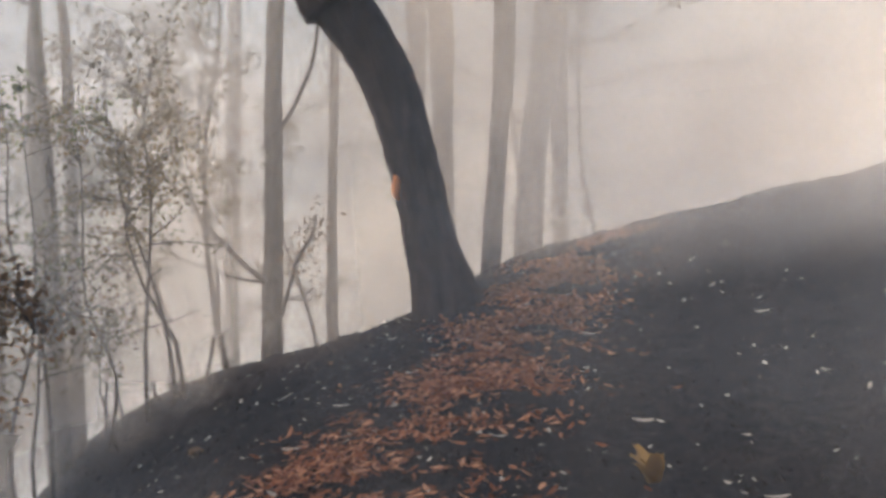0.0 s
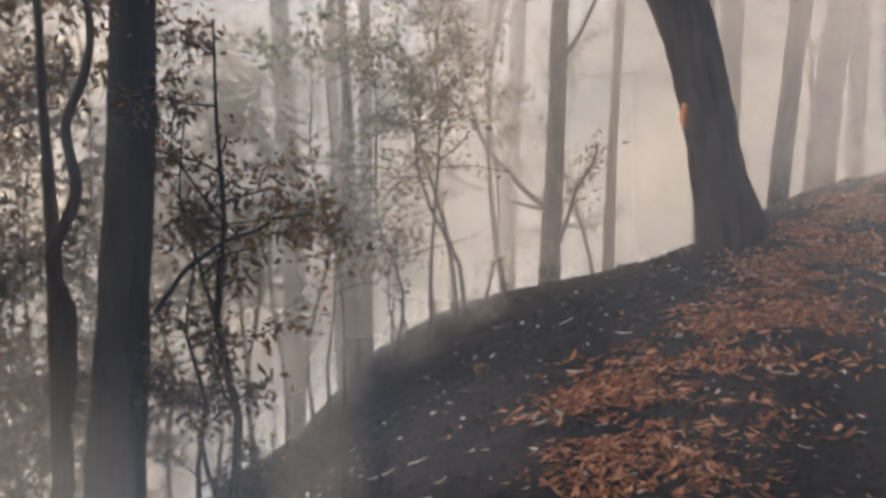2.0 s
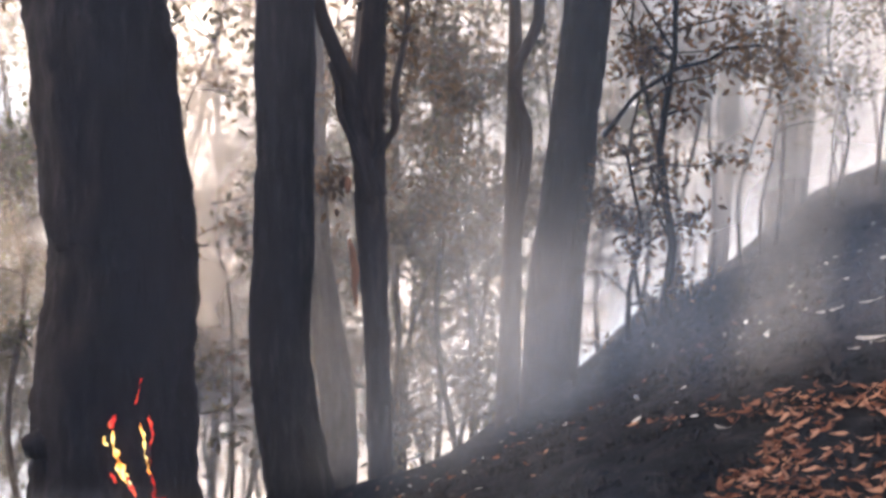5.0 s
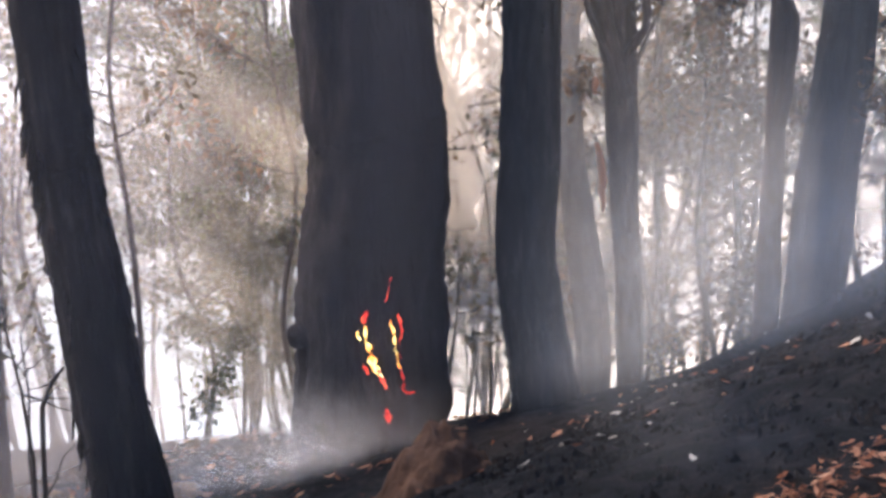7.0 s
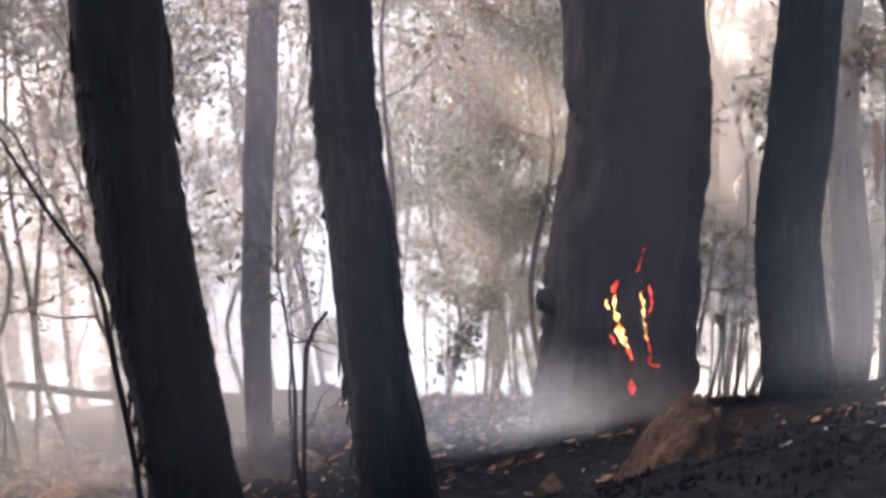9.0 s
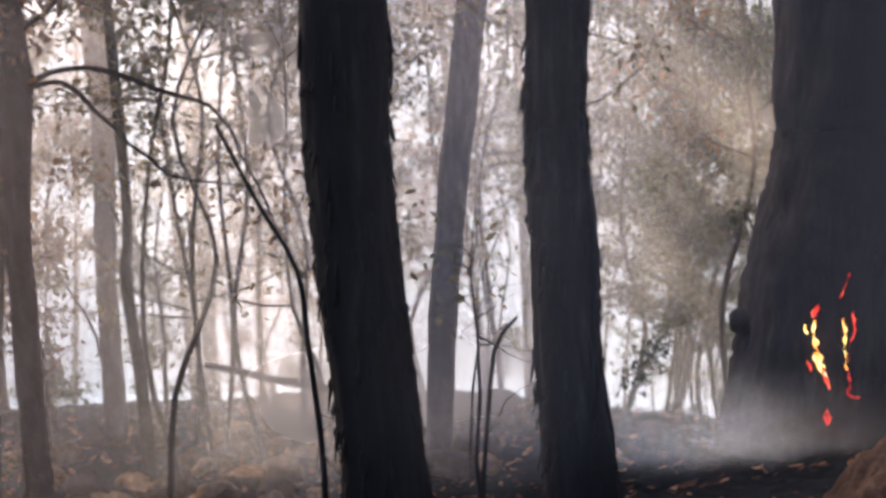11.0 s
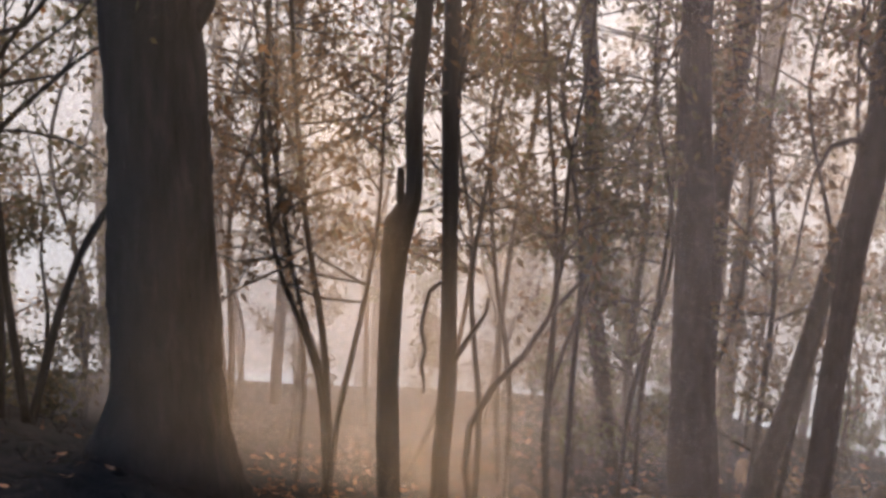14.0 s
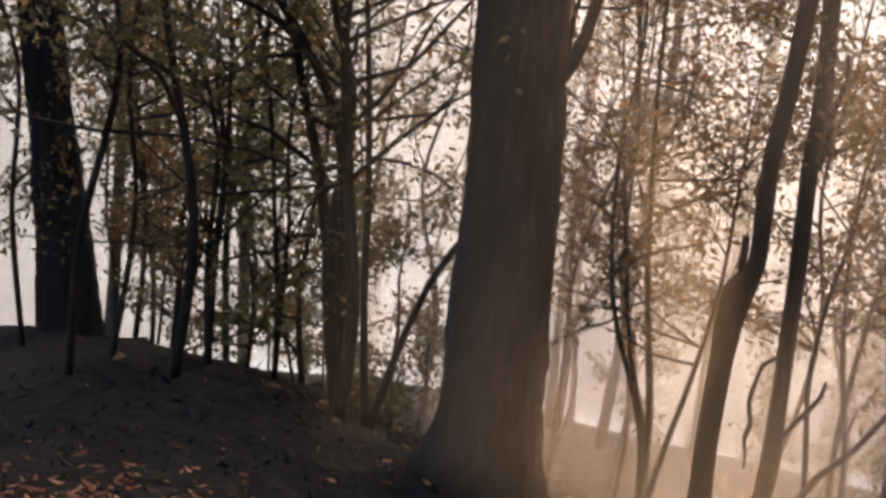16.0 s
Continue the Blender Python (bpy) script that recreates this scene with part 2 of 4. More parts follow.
def tube(nodes, sides, step, rough=0.0, seed=0.0, lobes=0.0):
    """A tapered limb swept along the nodes, with uneven bark; returns verts and faces."""
    pts = smooth_path(nodes, step)
    verts, faces = [], []
    for i, p in enumerate(pts):
        d = (pts[min(i + 1, len(pts) - 1)].xyz - pts[max(i - 1, 0)].xyz).normalized()
        u = d.cross(Vector((0.31, 0.95, 0.05))).normalized()
        v = d.cross(u)
        for k in range(sides):
            a = 2 * math.pi * k / sides
            r = p.w
            if rough:
                r *= 1 + rough * noise.noise((math.cos(a) * 3.1 + seed, math.sin(a) * 3.1, p.z * 1.6)) + 0.6 * rough * noise.noise((math.cos(a) * 9 + seed, math.sin(a) * 9, p.z * 3.5)) + 0.55 * rough * noise.noise((math.cos(a) * 20 + seed, math.sin(a) * 20, p.z * 9))
            if lobes:
                r *= 1 + lobes * math.cos(5 * a + seed)
            verts.append(p.xyz + (u * math.cos(a) + v * math.sin(a)) * r)
    for i in range(len(pts) - 1):
        for k in range(sides):
            a, b = i * sides + k, i * sides + (k + 1) % sides
            faces.append((a, b, b + sides, a + sides))
    faces.append(tuple(range(sides))[::-1])
    faces.append(tuple(range((len(pts) - 1) * sides, len(pts) * sides)))
    return verts, faces


def join(*pairs):
    verts, faces = [], []
    for v, f in pairs:
        o = len(verts)
        verts += v
        faces += [tuple(i + o for i in q) for q in f]
    return verts, faces


def add_leaf(verts, faces, at, way, side, length, width):
    """One bent leaf blade of four points."""
    o = len(verts)
    mid = at + way * (length * 0.5)
    sag = Vector((0, 0, -length * 0.08))
    verts += [at, mid + side * (width * 0.5), at + way * length + sag, mid - side * (width * 0.5)]
    faces.append((o, o + 1, o + 2, o + 3))


def clump(verts, faces, rng, centre, size, count, leaf, droop=0.5):
    for _ in range(count):
        d = Vector((rng.gauss(0, 1), rng.gauss(0, 1), rng.gauss(0, 0.75)))
        at = centre + d * (size * 0.5)
        way = Vector((rng.gauss(0, 1), rng.gauss(0, 1), rng.gauss(-droop, 0.6))).normalized()
        side = way.cross(Vector((rng.gauss(0, 1), rng.gauss(0, 1), rng.gauss(0, 1)))).normalized()
        n = leaf * rng.uniform(0.6, 1.25)
        add_leaf(verts, faces, at, way, side, n, n * rng.uniform(0.28, 0.42))


def spray(verts, faces, rng, a, b, count, leaf, wide=0.12, droop=0.5):
    """Leaves set along a twig from a to b, a little off it."""
    for _ in range(count):
        at = a.lerp(b, rng.random()) + Vector((rng.gauss(0, wide), rng.gauss(0, wide), rng.gauss(0, wide)))
        way = Vector((rng.gauss(0, 1), rng.gauss(0, 1), rng.gauss(-droop, 0.6))).normalized()
        side = way.cross(Vector((rng.gauss(0, 1), rng.gauss(0, 1), rng.gauss(0, 1)))).normalized()
        n = leaf * rng.uniform(0.6, 1.3)
        add_leaf(verts, faces, at, way, side, n, n * rng.uniform(0.3, 0.5))


def twig(rng, start, way, length, radius, bend=0.35, rise=0.0):
    """Nodes of a crooked branch."""
    out, p, d = [(*start, radius)], Vector(start), Vector(way).normalized()
    for i in range(1, 5):
        d = (d + Vector((rng.gauss(0, bend), rng.gauss(0, bend), rng.gauss(rise, bend * 0.7)))).normalized()
        p = p + d * (length / 4)
        out.append((*p, radius * (1 - 0.2 * i)))
    return out


# ------------------------------------------------------------------ the hillside
def build_ground():
    def axis(lo, hi, fine_lo, fine_hi, fine, coarse):
        out, v = [], lo
        while v < hi:
            out.append(v)
            v += fine if fine_lo <= v < fine_hi else coarse(v)
        return out + [hi]
    grow = lambda a, b: (lambda v: max(0.1, min(60, 0.09 * (a - v if v < a else v - b) + 0.08)))
    xs = axis(-900, 900, -5.5, 4, 0.06, grow(-5.5, 4))
    ys = axis(-900, 900, -5.5, 11, 0.06, grow(-5.5, 11))
    verts = []
    for y in ys:
        for x in xs:
            far = max(abs(x), abs(y))
            z = ground_z(x, y)
            if far > 60:
                z = max(z, -44)
            z = max(z, -45)
            verts.append((x, y, z + 0.03 * noise.noise((x * 4.5, y * 4.5, 0)) + 0.024 * noise.noise((x * 11, y * 11, 5))))
    n = len(xs)
    faces = [(j * n + i, j * n + i + 1, (j + 1) * n + i + 1, (j + 1) * n + i) for j in range(len(ys) - 1) for i in range(n - 1)]
    ob = new("ground", mesh_of("ground", verts, faces, M_GROUND))
    return tagged(ob, "burnt black hillside soil with ash and charcoal", "ground", kind="structure")


build_ground()

# self-lit ring standing for pale smoke filling the valley, so far off that it hides everything behind it
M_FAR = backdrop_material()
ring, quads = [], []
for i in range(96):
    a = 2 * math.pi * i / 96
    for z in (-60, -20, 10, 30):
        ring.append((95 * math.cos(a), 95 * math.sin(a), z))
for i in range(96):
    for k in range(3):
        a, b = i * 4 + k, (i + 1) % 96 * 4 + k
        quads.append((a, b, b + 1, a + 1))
tagged(new("backdrop", mesh_of("backdrop", ring, quads, M_FAR)), "glowing backdrop of pale cream smoke filling the far valley", "smoke", kind="structure")


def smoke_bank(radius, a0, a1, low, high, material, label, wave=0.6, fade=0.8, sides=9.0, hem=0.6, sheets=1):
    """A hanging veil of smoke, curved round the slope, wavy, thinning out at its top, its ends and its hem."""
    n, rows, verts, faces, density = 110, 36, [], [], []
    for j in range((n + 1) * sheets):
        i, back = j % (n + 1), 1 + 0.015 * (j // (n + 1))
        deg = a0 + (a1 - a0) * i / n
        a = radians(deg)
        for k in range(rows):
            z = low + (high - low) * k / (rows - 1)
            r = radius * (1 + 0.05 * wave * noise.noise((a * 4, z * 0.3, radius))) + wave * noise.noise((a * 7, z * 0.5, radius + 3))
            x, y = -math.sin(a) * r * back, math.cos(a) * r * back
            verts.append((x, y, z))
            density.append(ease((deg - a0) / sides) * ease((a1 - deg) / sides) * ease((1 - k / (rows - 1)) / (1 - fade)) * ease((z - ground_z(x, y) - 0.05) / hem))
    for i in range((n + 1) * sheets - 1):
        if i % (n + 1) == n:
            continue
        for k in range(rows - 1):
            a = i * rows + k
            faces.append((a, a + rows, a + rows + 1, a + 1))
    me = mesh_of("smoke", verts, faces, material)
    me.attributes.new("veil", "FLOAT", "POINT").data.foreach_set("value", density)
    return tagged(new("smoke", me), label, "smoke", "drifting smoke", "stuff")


scene.cycles.transparent_max_bounces = 64


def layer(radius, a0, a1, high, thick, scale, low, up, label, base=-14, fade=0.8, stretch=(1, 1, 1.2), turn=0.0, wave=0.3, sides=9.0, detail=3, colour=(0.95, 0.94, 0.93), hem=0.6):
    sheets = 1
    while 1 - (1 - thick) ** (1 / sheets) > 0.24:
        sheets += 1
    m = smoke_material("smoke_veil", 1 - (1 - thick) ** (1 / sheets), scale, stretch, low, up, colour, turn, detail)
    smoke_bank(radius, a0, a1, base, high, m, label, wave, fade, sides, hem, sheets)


# thin haze close by, then banks farther off; ahead they stand tall, towards the sun they hang low
# cream sun side and dun dim side paint the light into smoke colour
BLUE, CREAM_SUNWARD, DUN_SHADED, MAUVE = (0.78, 0.85, 0.95), (0.97, 0.92, 0.84), (0.66, 0.61, 0.54), (0.58, 0.56, 0.57)
layer(3.0, -60, 58, 3.2, 0.065, 0.5, 0.1, 0.8, "faint blue-grey haze over the near ground", -2, wave=0.15, sides=24, colour=(0.82, 0.88, 0.95))
# veil added to lift the black trunks; its blue offsets the orange sun
layer(3.2, 44, 86, 3.2, 0.022, 0.5, 0.1, 0.8, "faint haze added before the gully to lift the dark trunks", -3, wave=0.15, sides=12, colour=(0.66, 0.74, 1.0))
layer(2.3, 12, 48, 1.0, 0.44, 0.9, 0.38, 0.72, "blue-grey wisps of smoke low over the burnt bank", -2, 0.3, (1.0, 1.0, 2.2), 0.4, wave=0.12, sides=14, hem=0.3, colour=BLUE)
layer(3.7, 8, 50, 1.4, 0.58, 0.5, 0.3, 0.66, "blue-grey smoke creeping along the burnt bank", -2, 0.4, wave=0.2, sides=14, hem=0.35, colour=BLUE)
layer(5.2, 26, 43, 0.3, 0.55, 0.6, 0.25, 0.6, "blue-white smoke pouring off the bank", -2, 0.2, wave=0.15, sides=8, hem=0.2, colour=BLUE)
layer(5.6, -60, 16, 4.5, 0.08, 0.3, 0.35, 0.75, "grey smoke rolling over the track", -2, 0.4, wave=0.3, sides=20, colour=BLUE)
layer(11.0, -60, 4, 6.0, 0.5, 0.3, 0.2, 0.65, "blue-grey smoke rolling over the crest of the track", -2, 0.3, wave=0.3, sides=14, hem=1.2, colour=(0.6, 0.61, 0.62))
layer(7.4, 50, 70, -1.3, 0.8, 0.9, 0.25, 0.66, "white wisps at the foot of the smouldering trunk", -3.4, 0.4, wave=0.15, hem=0.15, sides=5, colour=(0.82, 0.88, 1.0))
layer(10.3, 40, 68, 1.6, 0.5, 0.5, 0.22, 0.66, "white smoke rising behind the smouldering trunk", -5, 0.3, wave=0.25, hem=0.3, colour=(0.85, 0.88, 0.95))
layer(5.9, 90, 122, 3.4, 0.23, 0.3, 0.25, 0.65, "mauve smoke drifting over the gully", -4, 0.4, wave=0.3, sides=13, colour=(0.92, 0.83, 0.86))
# sunbeam warmth and streaks are put into the colour and density of these two
layer(5.7, 112, 146, 3.6, 0.13, 0.3, 0.3, 0.62, "smoke tinted warm as if sunlit, drifting past a thick trunk", -4, 0.4, (1.0, 1.0, 0.45), 0.5, wave=0.3, sides=11, detail=1, colour=(0.95, 0.83, 0.68))
layer(6.5, 112, 134, 3.6, 0.42, 0.5, 0.36, 0.6, "smoke streaks tinted golden to stand for low sunbeams", -4, 0.5, (1.0, 1.0, 0.3), 0.7, wave=0.2, sides=8, detail=1, colour=(0.98, 0.76, 0.52))
# darker smoke colour holds down the backlight in this sector
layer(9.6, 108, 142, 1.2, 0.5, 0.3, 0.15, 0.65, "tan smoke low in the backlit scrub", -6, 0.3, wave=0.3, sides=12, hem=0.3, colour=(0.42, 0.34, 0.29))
layer(6.9, 16, 51, 1.2, 0.18, 0.5, 0.3, 0.7, "blue-white smoke drifting between the trunks", -3, 0.3, wave=0.1, sides=14, hem=0.4, colour=BLUE)
layer(9.8, 12, 70, 9.0, 0.42, 0.3, 0.2, 0.7, "white smoke behind the standing trunks", -5, 0.6, sides=14, colour=CREAM_SUNWARD)
layer(8.45, 27, 58, 5.0, 0.42, 0.35, 0.2, 0.7, "white smoke pouring over the bank edge", -4, 0.4, wave=0.1, sides=12, hem=0.3, colour=(0.88, 0.9, 0.93))
layer(9.2, 56, 100, 5.0, 0.2, 0.3, 0.15, 0.7, "pale smoke drifting through the gully scrub", -6, 0.5, sides=14, hem=0.2, colour=(0.88, 0.9, 0.96))
layer(7.6, 62, 94, 4.5, 0.14, 0.3, 0.2, 0.7, "lilac smoke between the black trunks", -5, 0.5, sides=10, hem=0.3, colour=(0.88, 0.87, 1.0))
layer(8.5, 60, 140, 1.8, 0.07, 0.3, 0.2, 0.7, "thin smoke on the gully floor", -6, 0.4, sides=16, hem=0.2)
layer(11.6, 4, 62, 8.0, 0.26, 0.25, 0.2, 0.75, "grey smoke hanging among the trees ahead", -6, colour=CREAM_SUNWARD, hem=0.2)
layer(11.6, -70, 12, 8.0, 0.26, 0.25, 0.2, 0.75, "grey smoke hanging over the track", -6, colour=DUN_SHADED, hem=0.2)
layer(11.6, 54, 150, 3.4, 0.32, 0.25, 0.25, 0.75, "grey smoke hanging among the trees", -7, colour=MAUVE, sides=20, hem=0.2)
layer(14.3, 4, 62, 10.0, 0.38, 0.2, 0.1, 0.7, "pale smoke among the trees ahead", -8, colour=CREAM_SUNWARD, hem=0.2)
layer(14.3, -70, 12, 10.0, 0.38, 0.2, 0.1, 0.7, "pale smoke over the track", -8, colour=DUN_SHADED, hem=0.2)
layer(14.3, 54, 150, 4.0, 0.42, 0.2, 0.2, 0.75, "pale smoke hanging in the gully", -8, colour=MAUVE, sides=20, hem=0.2)
layer(15.0, 52, 106, -3.0, 0.7, 0.3, 0.05, 0.6, "pale smoke lying along the gully rim", -9, 0.15, wave=0.2, sides=10, hem=0.5, colour=(0.66, 0.65, 0.66))
# colour darkened here too, against the strong sun behind
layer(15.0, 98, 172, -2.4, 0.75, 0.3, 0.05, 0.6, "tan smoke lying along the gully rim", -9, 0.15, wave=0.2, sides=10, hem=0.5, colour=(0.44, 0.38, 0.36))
layer(18.0, 4, 62, 12.0, 0.6, 0.16, 0.05, 0.65, "thick pale smoke ahead", -10, colour=CREAM_SUNWARD, hem=0.2)
layer(18.0, -70, 12, 12.0, 0.6, 0.16, 0.05, 0.65, "thick smoke ahead, toned dun away from the sun", -10, colour=DUN_SHADED, hem=0.2)
layer(18.0, 54, 100, 4.0, 0.4, 0.16, 0.15, 0.75, "thick pale smoke in the gully", -10, hem=0.2, colour=(0.62, 0.6, 0.58))
# low albedo dims this sunward bank
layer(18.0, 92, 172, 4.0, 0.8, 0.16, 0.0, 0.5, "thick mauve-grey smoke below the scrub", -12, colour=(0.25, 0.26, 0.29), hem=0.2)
layer(25.0, 4, 56, 9.5, 0.8, 0.12, 0.0, 0.4, "dense cream smoke ahead", -14, colour=CREAM_SUNWARD)
layer(25.0, -70, 12, 9.5, 0.8, 0.12, 0.0, 0.4, "dense smoke ahead, toned dun away from the sun", -14, colour=DUN_SHADED)

# ------------------------------------------------------------------ trees
STYLES = {"": M_CHAR, "lean": M_LEAN, "fire": M_CHAR, "stringy": M_STRINGY, "pale": M_PALE, "brown": M_BROWN, "dark": M_DARK}
tree_count = [0]
last_tree = []


def big(nodes, label="", style="", flare=1.0, crown=1.0):
    """A forest tree: a trunk swept through its nodes down into the soil, limbs and a crown above."""
    tree_count[0] += 1
    seed = tree_count[0] * 7.31
    rng = random.Random(tree_count[0])
    lo, nx = Vector(nodes[0]), Vector(nodes[1])
    way = (lo - nx) / max(0.05, nx.z - lo.z)
    foot = lo.copy()
    for _ in range(60):
        if foot.z < ground_z(foot.x, foot.y) - 0.05:
            break
        foot = foot + Vector((way.x * 0.5, way.y * 0.5, -1, 0)) * 0.08
    foot.w = max(lo.w, lo.w * flare)
    hi, before = Vector(nodes[-1]), Vector(nodes[-2])
    lean = (hi.xyz - before.xyz) / max(0.1, hi.z - before.z)
    height = 4.0 + 22 * hi.w ** 0.7
    body = [tuple(foot + Vector((0, 0, -0.3 - 1.2 * foot.w, 0.1 * foot.w)))]
    if lo.z - foot.z > 0.25:
        body.append(tuple(foot + Vector((0, 0, 0.12, -0.18 * foot.w * (flare > 1)))))
    body += nodes
    tips = []
    for k in (0.35, 0.7, 1.0):
        p = hi.xyz + Vector((lean.x * 0.6 + rng.gauss(0, 0.03), lean.y * 0.6 + rng.gauss(0, 0.03), 1)) * height * k
        body.append((*p, hi.w * (1 - 0.72 * k)))
        tips.append(p)
    thick = max(n[3] for n in nodes)
    sides = 48 if thick > 0.16 else 16 if thick > 0.08 else 10
    step = 0.06 if thick > 0.16 else 0.16
    at = foot.xyz
    tree = thing("eucalyptus_tree", at, label, "tree", "burnt forest trees")
    m = STYLES[style]
    v, f = tube(body, sides, step, 0.1 if thick > 0.16 else 0.13, seed)
    part("trunk", mesh_of("trunk", v, f, m), tree, "trunk with charred furrowed bark" if style in ("", "fire", "stringy") else "")
    lv, lf = [], []
    for i in range(4):
        k = rng.uniform(0.3, 1.0)
        p = hi.xyz.lerp(tips[-1], k)
        a = rng.uniform(0, 6.28)
        t = twig(rng, p - Vector((0, 0, 0.02)), (math.cos(a), math.sin(a), 0.8), height * rng.uniform(0.25, 0.4), hi.w * (1 - 0.72 * k) * 0.6)
        part("branch", mesh_of("branch", *tube(t, 7, 0.4, 0.05, seed), m), tree)
        for q in t[2:]:
            clump(lv, lf, rng, Vector(q[:3]), 1.3, int(45 * crown), 0.17, 0.8)
    for p in tips[1:]:
        clump(lv, lf, rng, p, 1.6, int(60 * crown), 0.17, 0.8)
    tagged(part("crown", mesh_of("crown", lv, lf, M_LEAF, False), tree, "thin crown of scorched olive leaves"), kind="stuff")
    last_tree[:] = [tree, m]
    if thick > 0.1 and style != "pale":
        pts = smooth_path(nodes, 0.05)
        pairs = []
        for _ in range(260 if style == "stringy" else 110):
            p = rng.choice(pts)
            a = rng.uniform(0, 6.28)
            out = Vector((math.cos(a), math.sin(a), 0))
            n = rng.uniform(0.03, 0.16)
            q = p.xyz + out * p.w * 0.96
            strip = [(*q, 0.009), (*(q + out * 0.016 - Vector((0, 0, n * 0.5))), 0.007), (*(q + out * rng.uniform(0.0, 0.03) - Vector((0, 0, n))), 0.003)]
            pairs.append(tube(strip, 4, 0.1))
        tagged(part("bark_strip", mesh_of("bark_strip", *join(*pairs), m), tree, "loose hanging strips of charred bark"), kind="stuff")
    return tree, body


def sapling(x, y, height, leaves=900, label="young eucalyptus with scorched hanging leaves", lean=(0.0, 0.0), radius=0.03, leaf=0.085, mat_leaf=None, stems=1, low=0.3, spread=0.5, tuft=0.09):
    """An understorey tree: thin crooked stems, side twigs and sprays of small leaves."""
    tree_count[0] += 1
    rng = random.Random(1000 + tree_count[0])
    z = ground_z(x, y)
    tree = thing("sapling", (x, y, z), label, "sapling", "understorey saplings")
    lv, lf = [], []
    for s in range(stems):
        lx, ly = lean[0] + rng.gauss(0, 0.05 + 0.06 * (stems > 1)), lean[1] + rng.gauss(0, 0.05 + 0.06 * (stems > 1))
        h = height * rng.uniform(0.75, 1.0) if s else height
        nodes = []
        for i in range(6):
            k = i / 5
            nodes.append((x + lx * h * k + rng.gauss(0, 0.02) * h * (0 < i), y + ly * h * k + rng.gauss(0, 0.02) * h * (0 < i), z - 0.08 + h * k, radius * (1 - 0.8 * k)))
        v, f = tube(nodes, 7, 0.3, 0.1, tree_count[0])
        part("stem", mesh_of("stem", v, f, M_DARK), tree)
        pairs = []
        count = 7 + int(height * 1.5)
        for b in range(count):
            k = rng.uniform(low, 0.97)
            i = min(4, int(k * 5))
            p = Vector(nodes[i][:3]).lerp(Vector(nodes[i + 1][:3]), k * 5 - i)
            a = rng.uniform(0, 6.28)
            t = twig(rng, p, (math.cos(a), math.sin(a), rng.uniform(0.1, 0.9)), height * rng.uniform(0.12, 0.3) * spread / 0.5, radius * (1 - 0.8 * k) * 0.5 + 0.003, 0.3)
            pairs.append(tube(t, 4, 0.3))
            for i in (1, 2, 3):
                spray(lv, lf, rng, Vector(t[i][:3]), Vector(t[i + 1][:3]), int(leaves / count / 3 / stems * rng.uniform(0.3, 1.7)), leaf, tuft)
        tagged(part("twig", mesh_of("twig", *join(*pairs), M_DARK), tree), kind="stuff")
    if lf:
        tagged(part("foliage", mesh_of("foliage", lv, lf, mat_leaf or M_LEAF, False), tree), kind="stuff")
    return tree



def limb(nodes, sides=8, leaves=0, leaf=0.085, label="", material=None):
    """A side branch of the tree built last, in its own bark, with leaves towards its tip."""
    tree, m = last_tree
    rng = random.Random(int(abs(nodes[0][0] * 1000)))
    bent = [nodes[0]]
    for a, b in zip(nodes, nodes[1:]):
        n = (Vector(b[:3]) - Vector(a[:3])).length * 0.07
        m4 = (Vector(a) + Vector(b)) / 2
        bent += [(m4.x + rng.gauss(0, n), m4.y + rng.gauss(0, n), m4.z + rng.gauss(0, n), m4.w), b]
    v, f = tube(bent, sides, 0.06, 0.18, nodes[0][0])
    part("branch", mesh_of("branch", v, f, material or m), tree, label)
    if leaves:
        lv, lf = [], []
        n = len(nodes) - 1
        for i in range(max(0, n - 2), n):
            spray(lv, lf, rng, Vector(nodes[i][:3]), Vector(nodes[i + 1][:3]), leaves // 2, leaf, 0.16)
        tagged(part("foliage", mesh_of("foliage", lv, lf, M_LEAF_BROWN, False), tree), kind="stuff")


def rock_mesh(seed, size, flat=0.7, material=None, rough=0.5):
    """An angular stone: a subdivided ball pushed in by random planes and roughened."""
    rng = random.Random(seed)
    bm = bmesh.new()
    bmesh.ops.create_icosphere(bm, subdivisions=3, radius=1)
    cuts = [(Vector((rng.gauss(0, 1), rng.gauss(0, 1), rng.gauss(0, 1))).normalized(), rng.uniform(0.42, 0.85)) for _ in range(11)]
    for v in bm.verts:
        for n, d in cuts:
            k = v.co.dot(n) - d
            if k > 0:
                v.co -= n * k
        v.co *= 1 + 0.08 * rough * noise.noise(v.co * 4 + Vector((seed, 0, 0)))
        v.co = Vector((v.co.x * size, v.co.y * size * 0.8, v.co.z * size * flat))
    me = bpy.data.meshes.new("rock")
    bm.to_mesh(me)
    bm.free()
    me.materials.append(material or M_STONE)
    return me


ROCKS = [rock_mesh(i, 1.0, (0.55, 0.7, 0.45, 0.8, 0.6)[i % 5]) for i in range(10)]


def stone(x, y, size=0.2, turn=0.0, label="soot-stained angular rock lying on burnt ground", sink=0.3, tilt=0.0):
    ob = new("rock", ROCKS[int(abs(x * 131 + y * 57)) % 10])
    ob.scale = (size, size, size)
    ob.location = (x, y, ground_z(x, y) + size * (0.5 - sink))
    ob.rotation_euler = (tilt, tilt * 0.5, turn)
    return tagged(ob, label, "rock", "rocks in the gully")



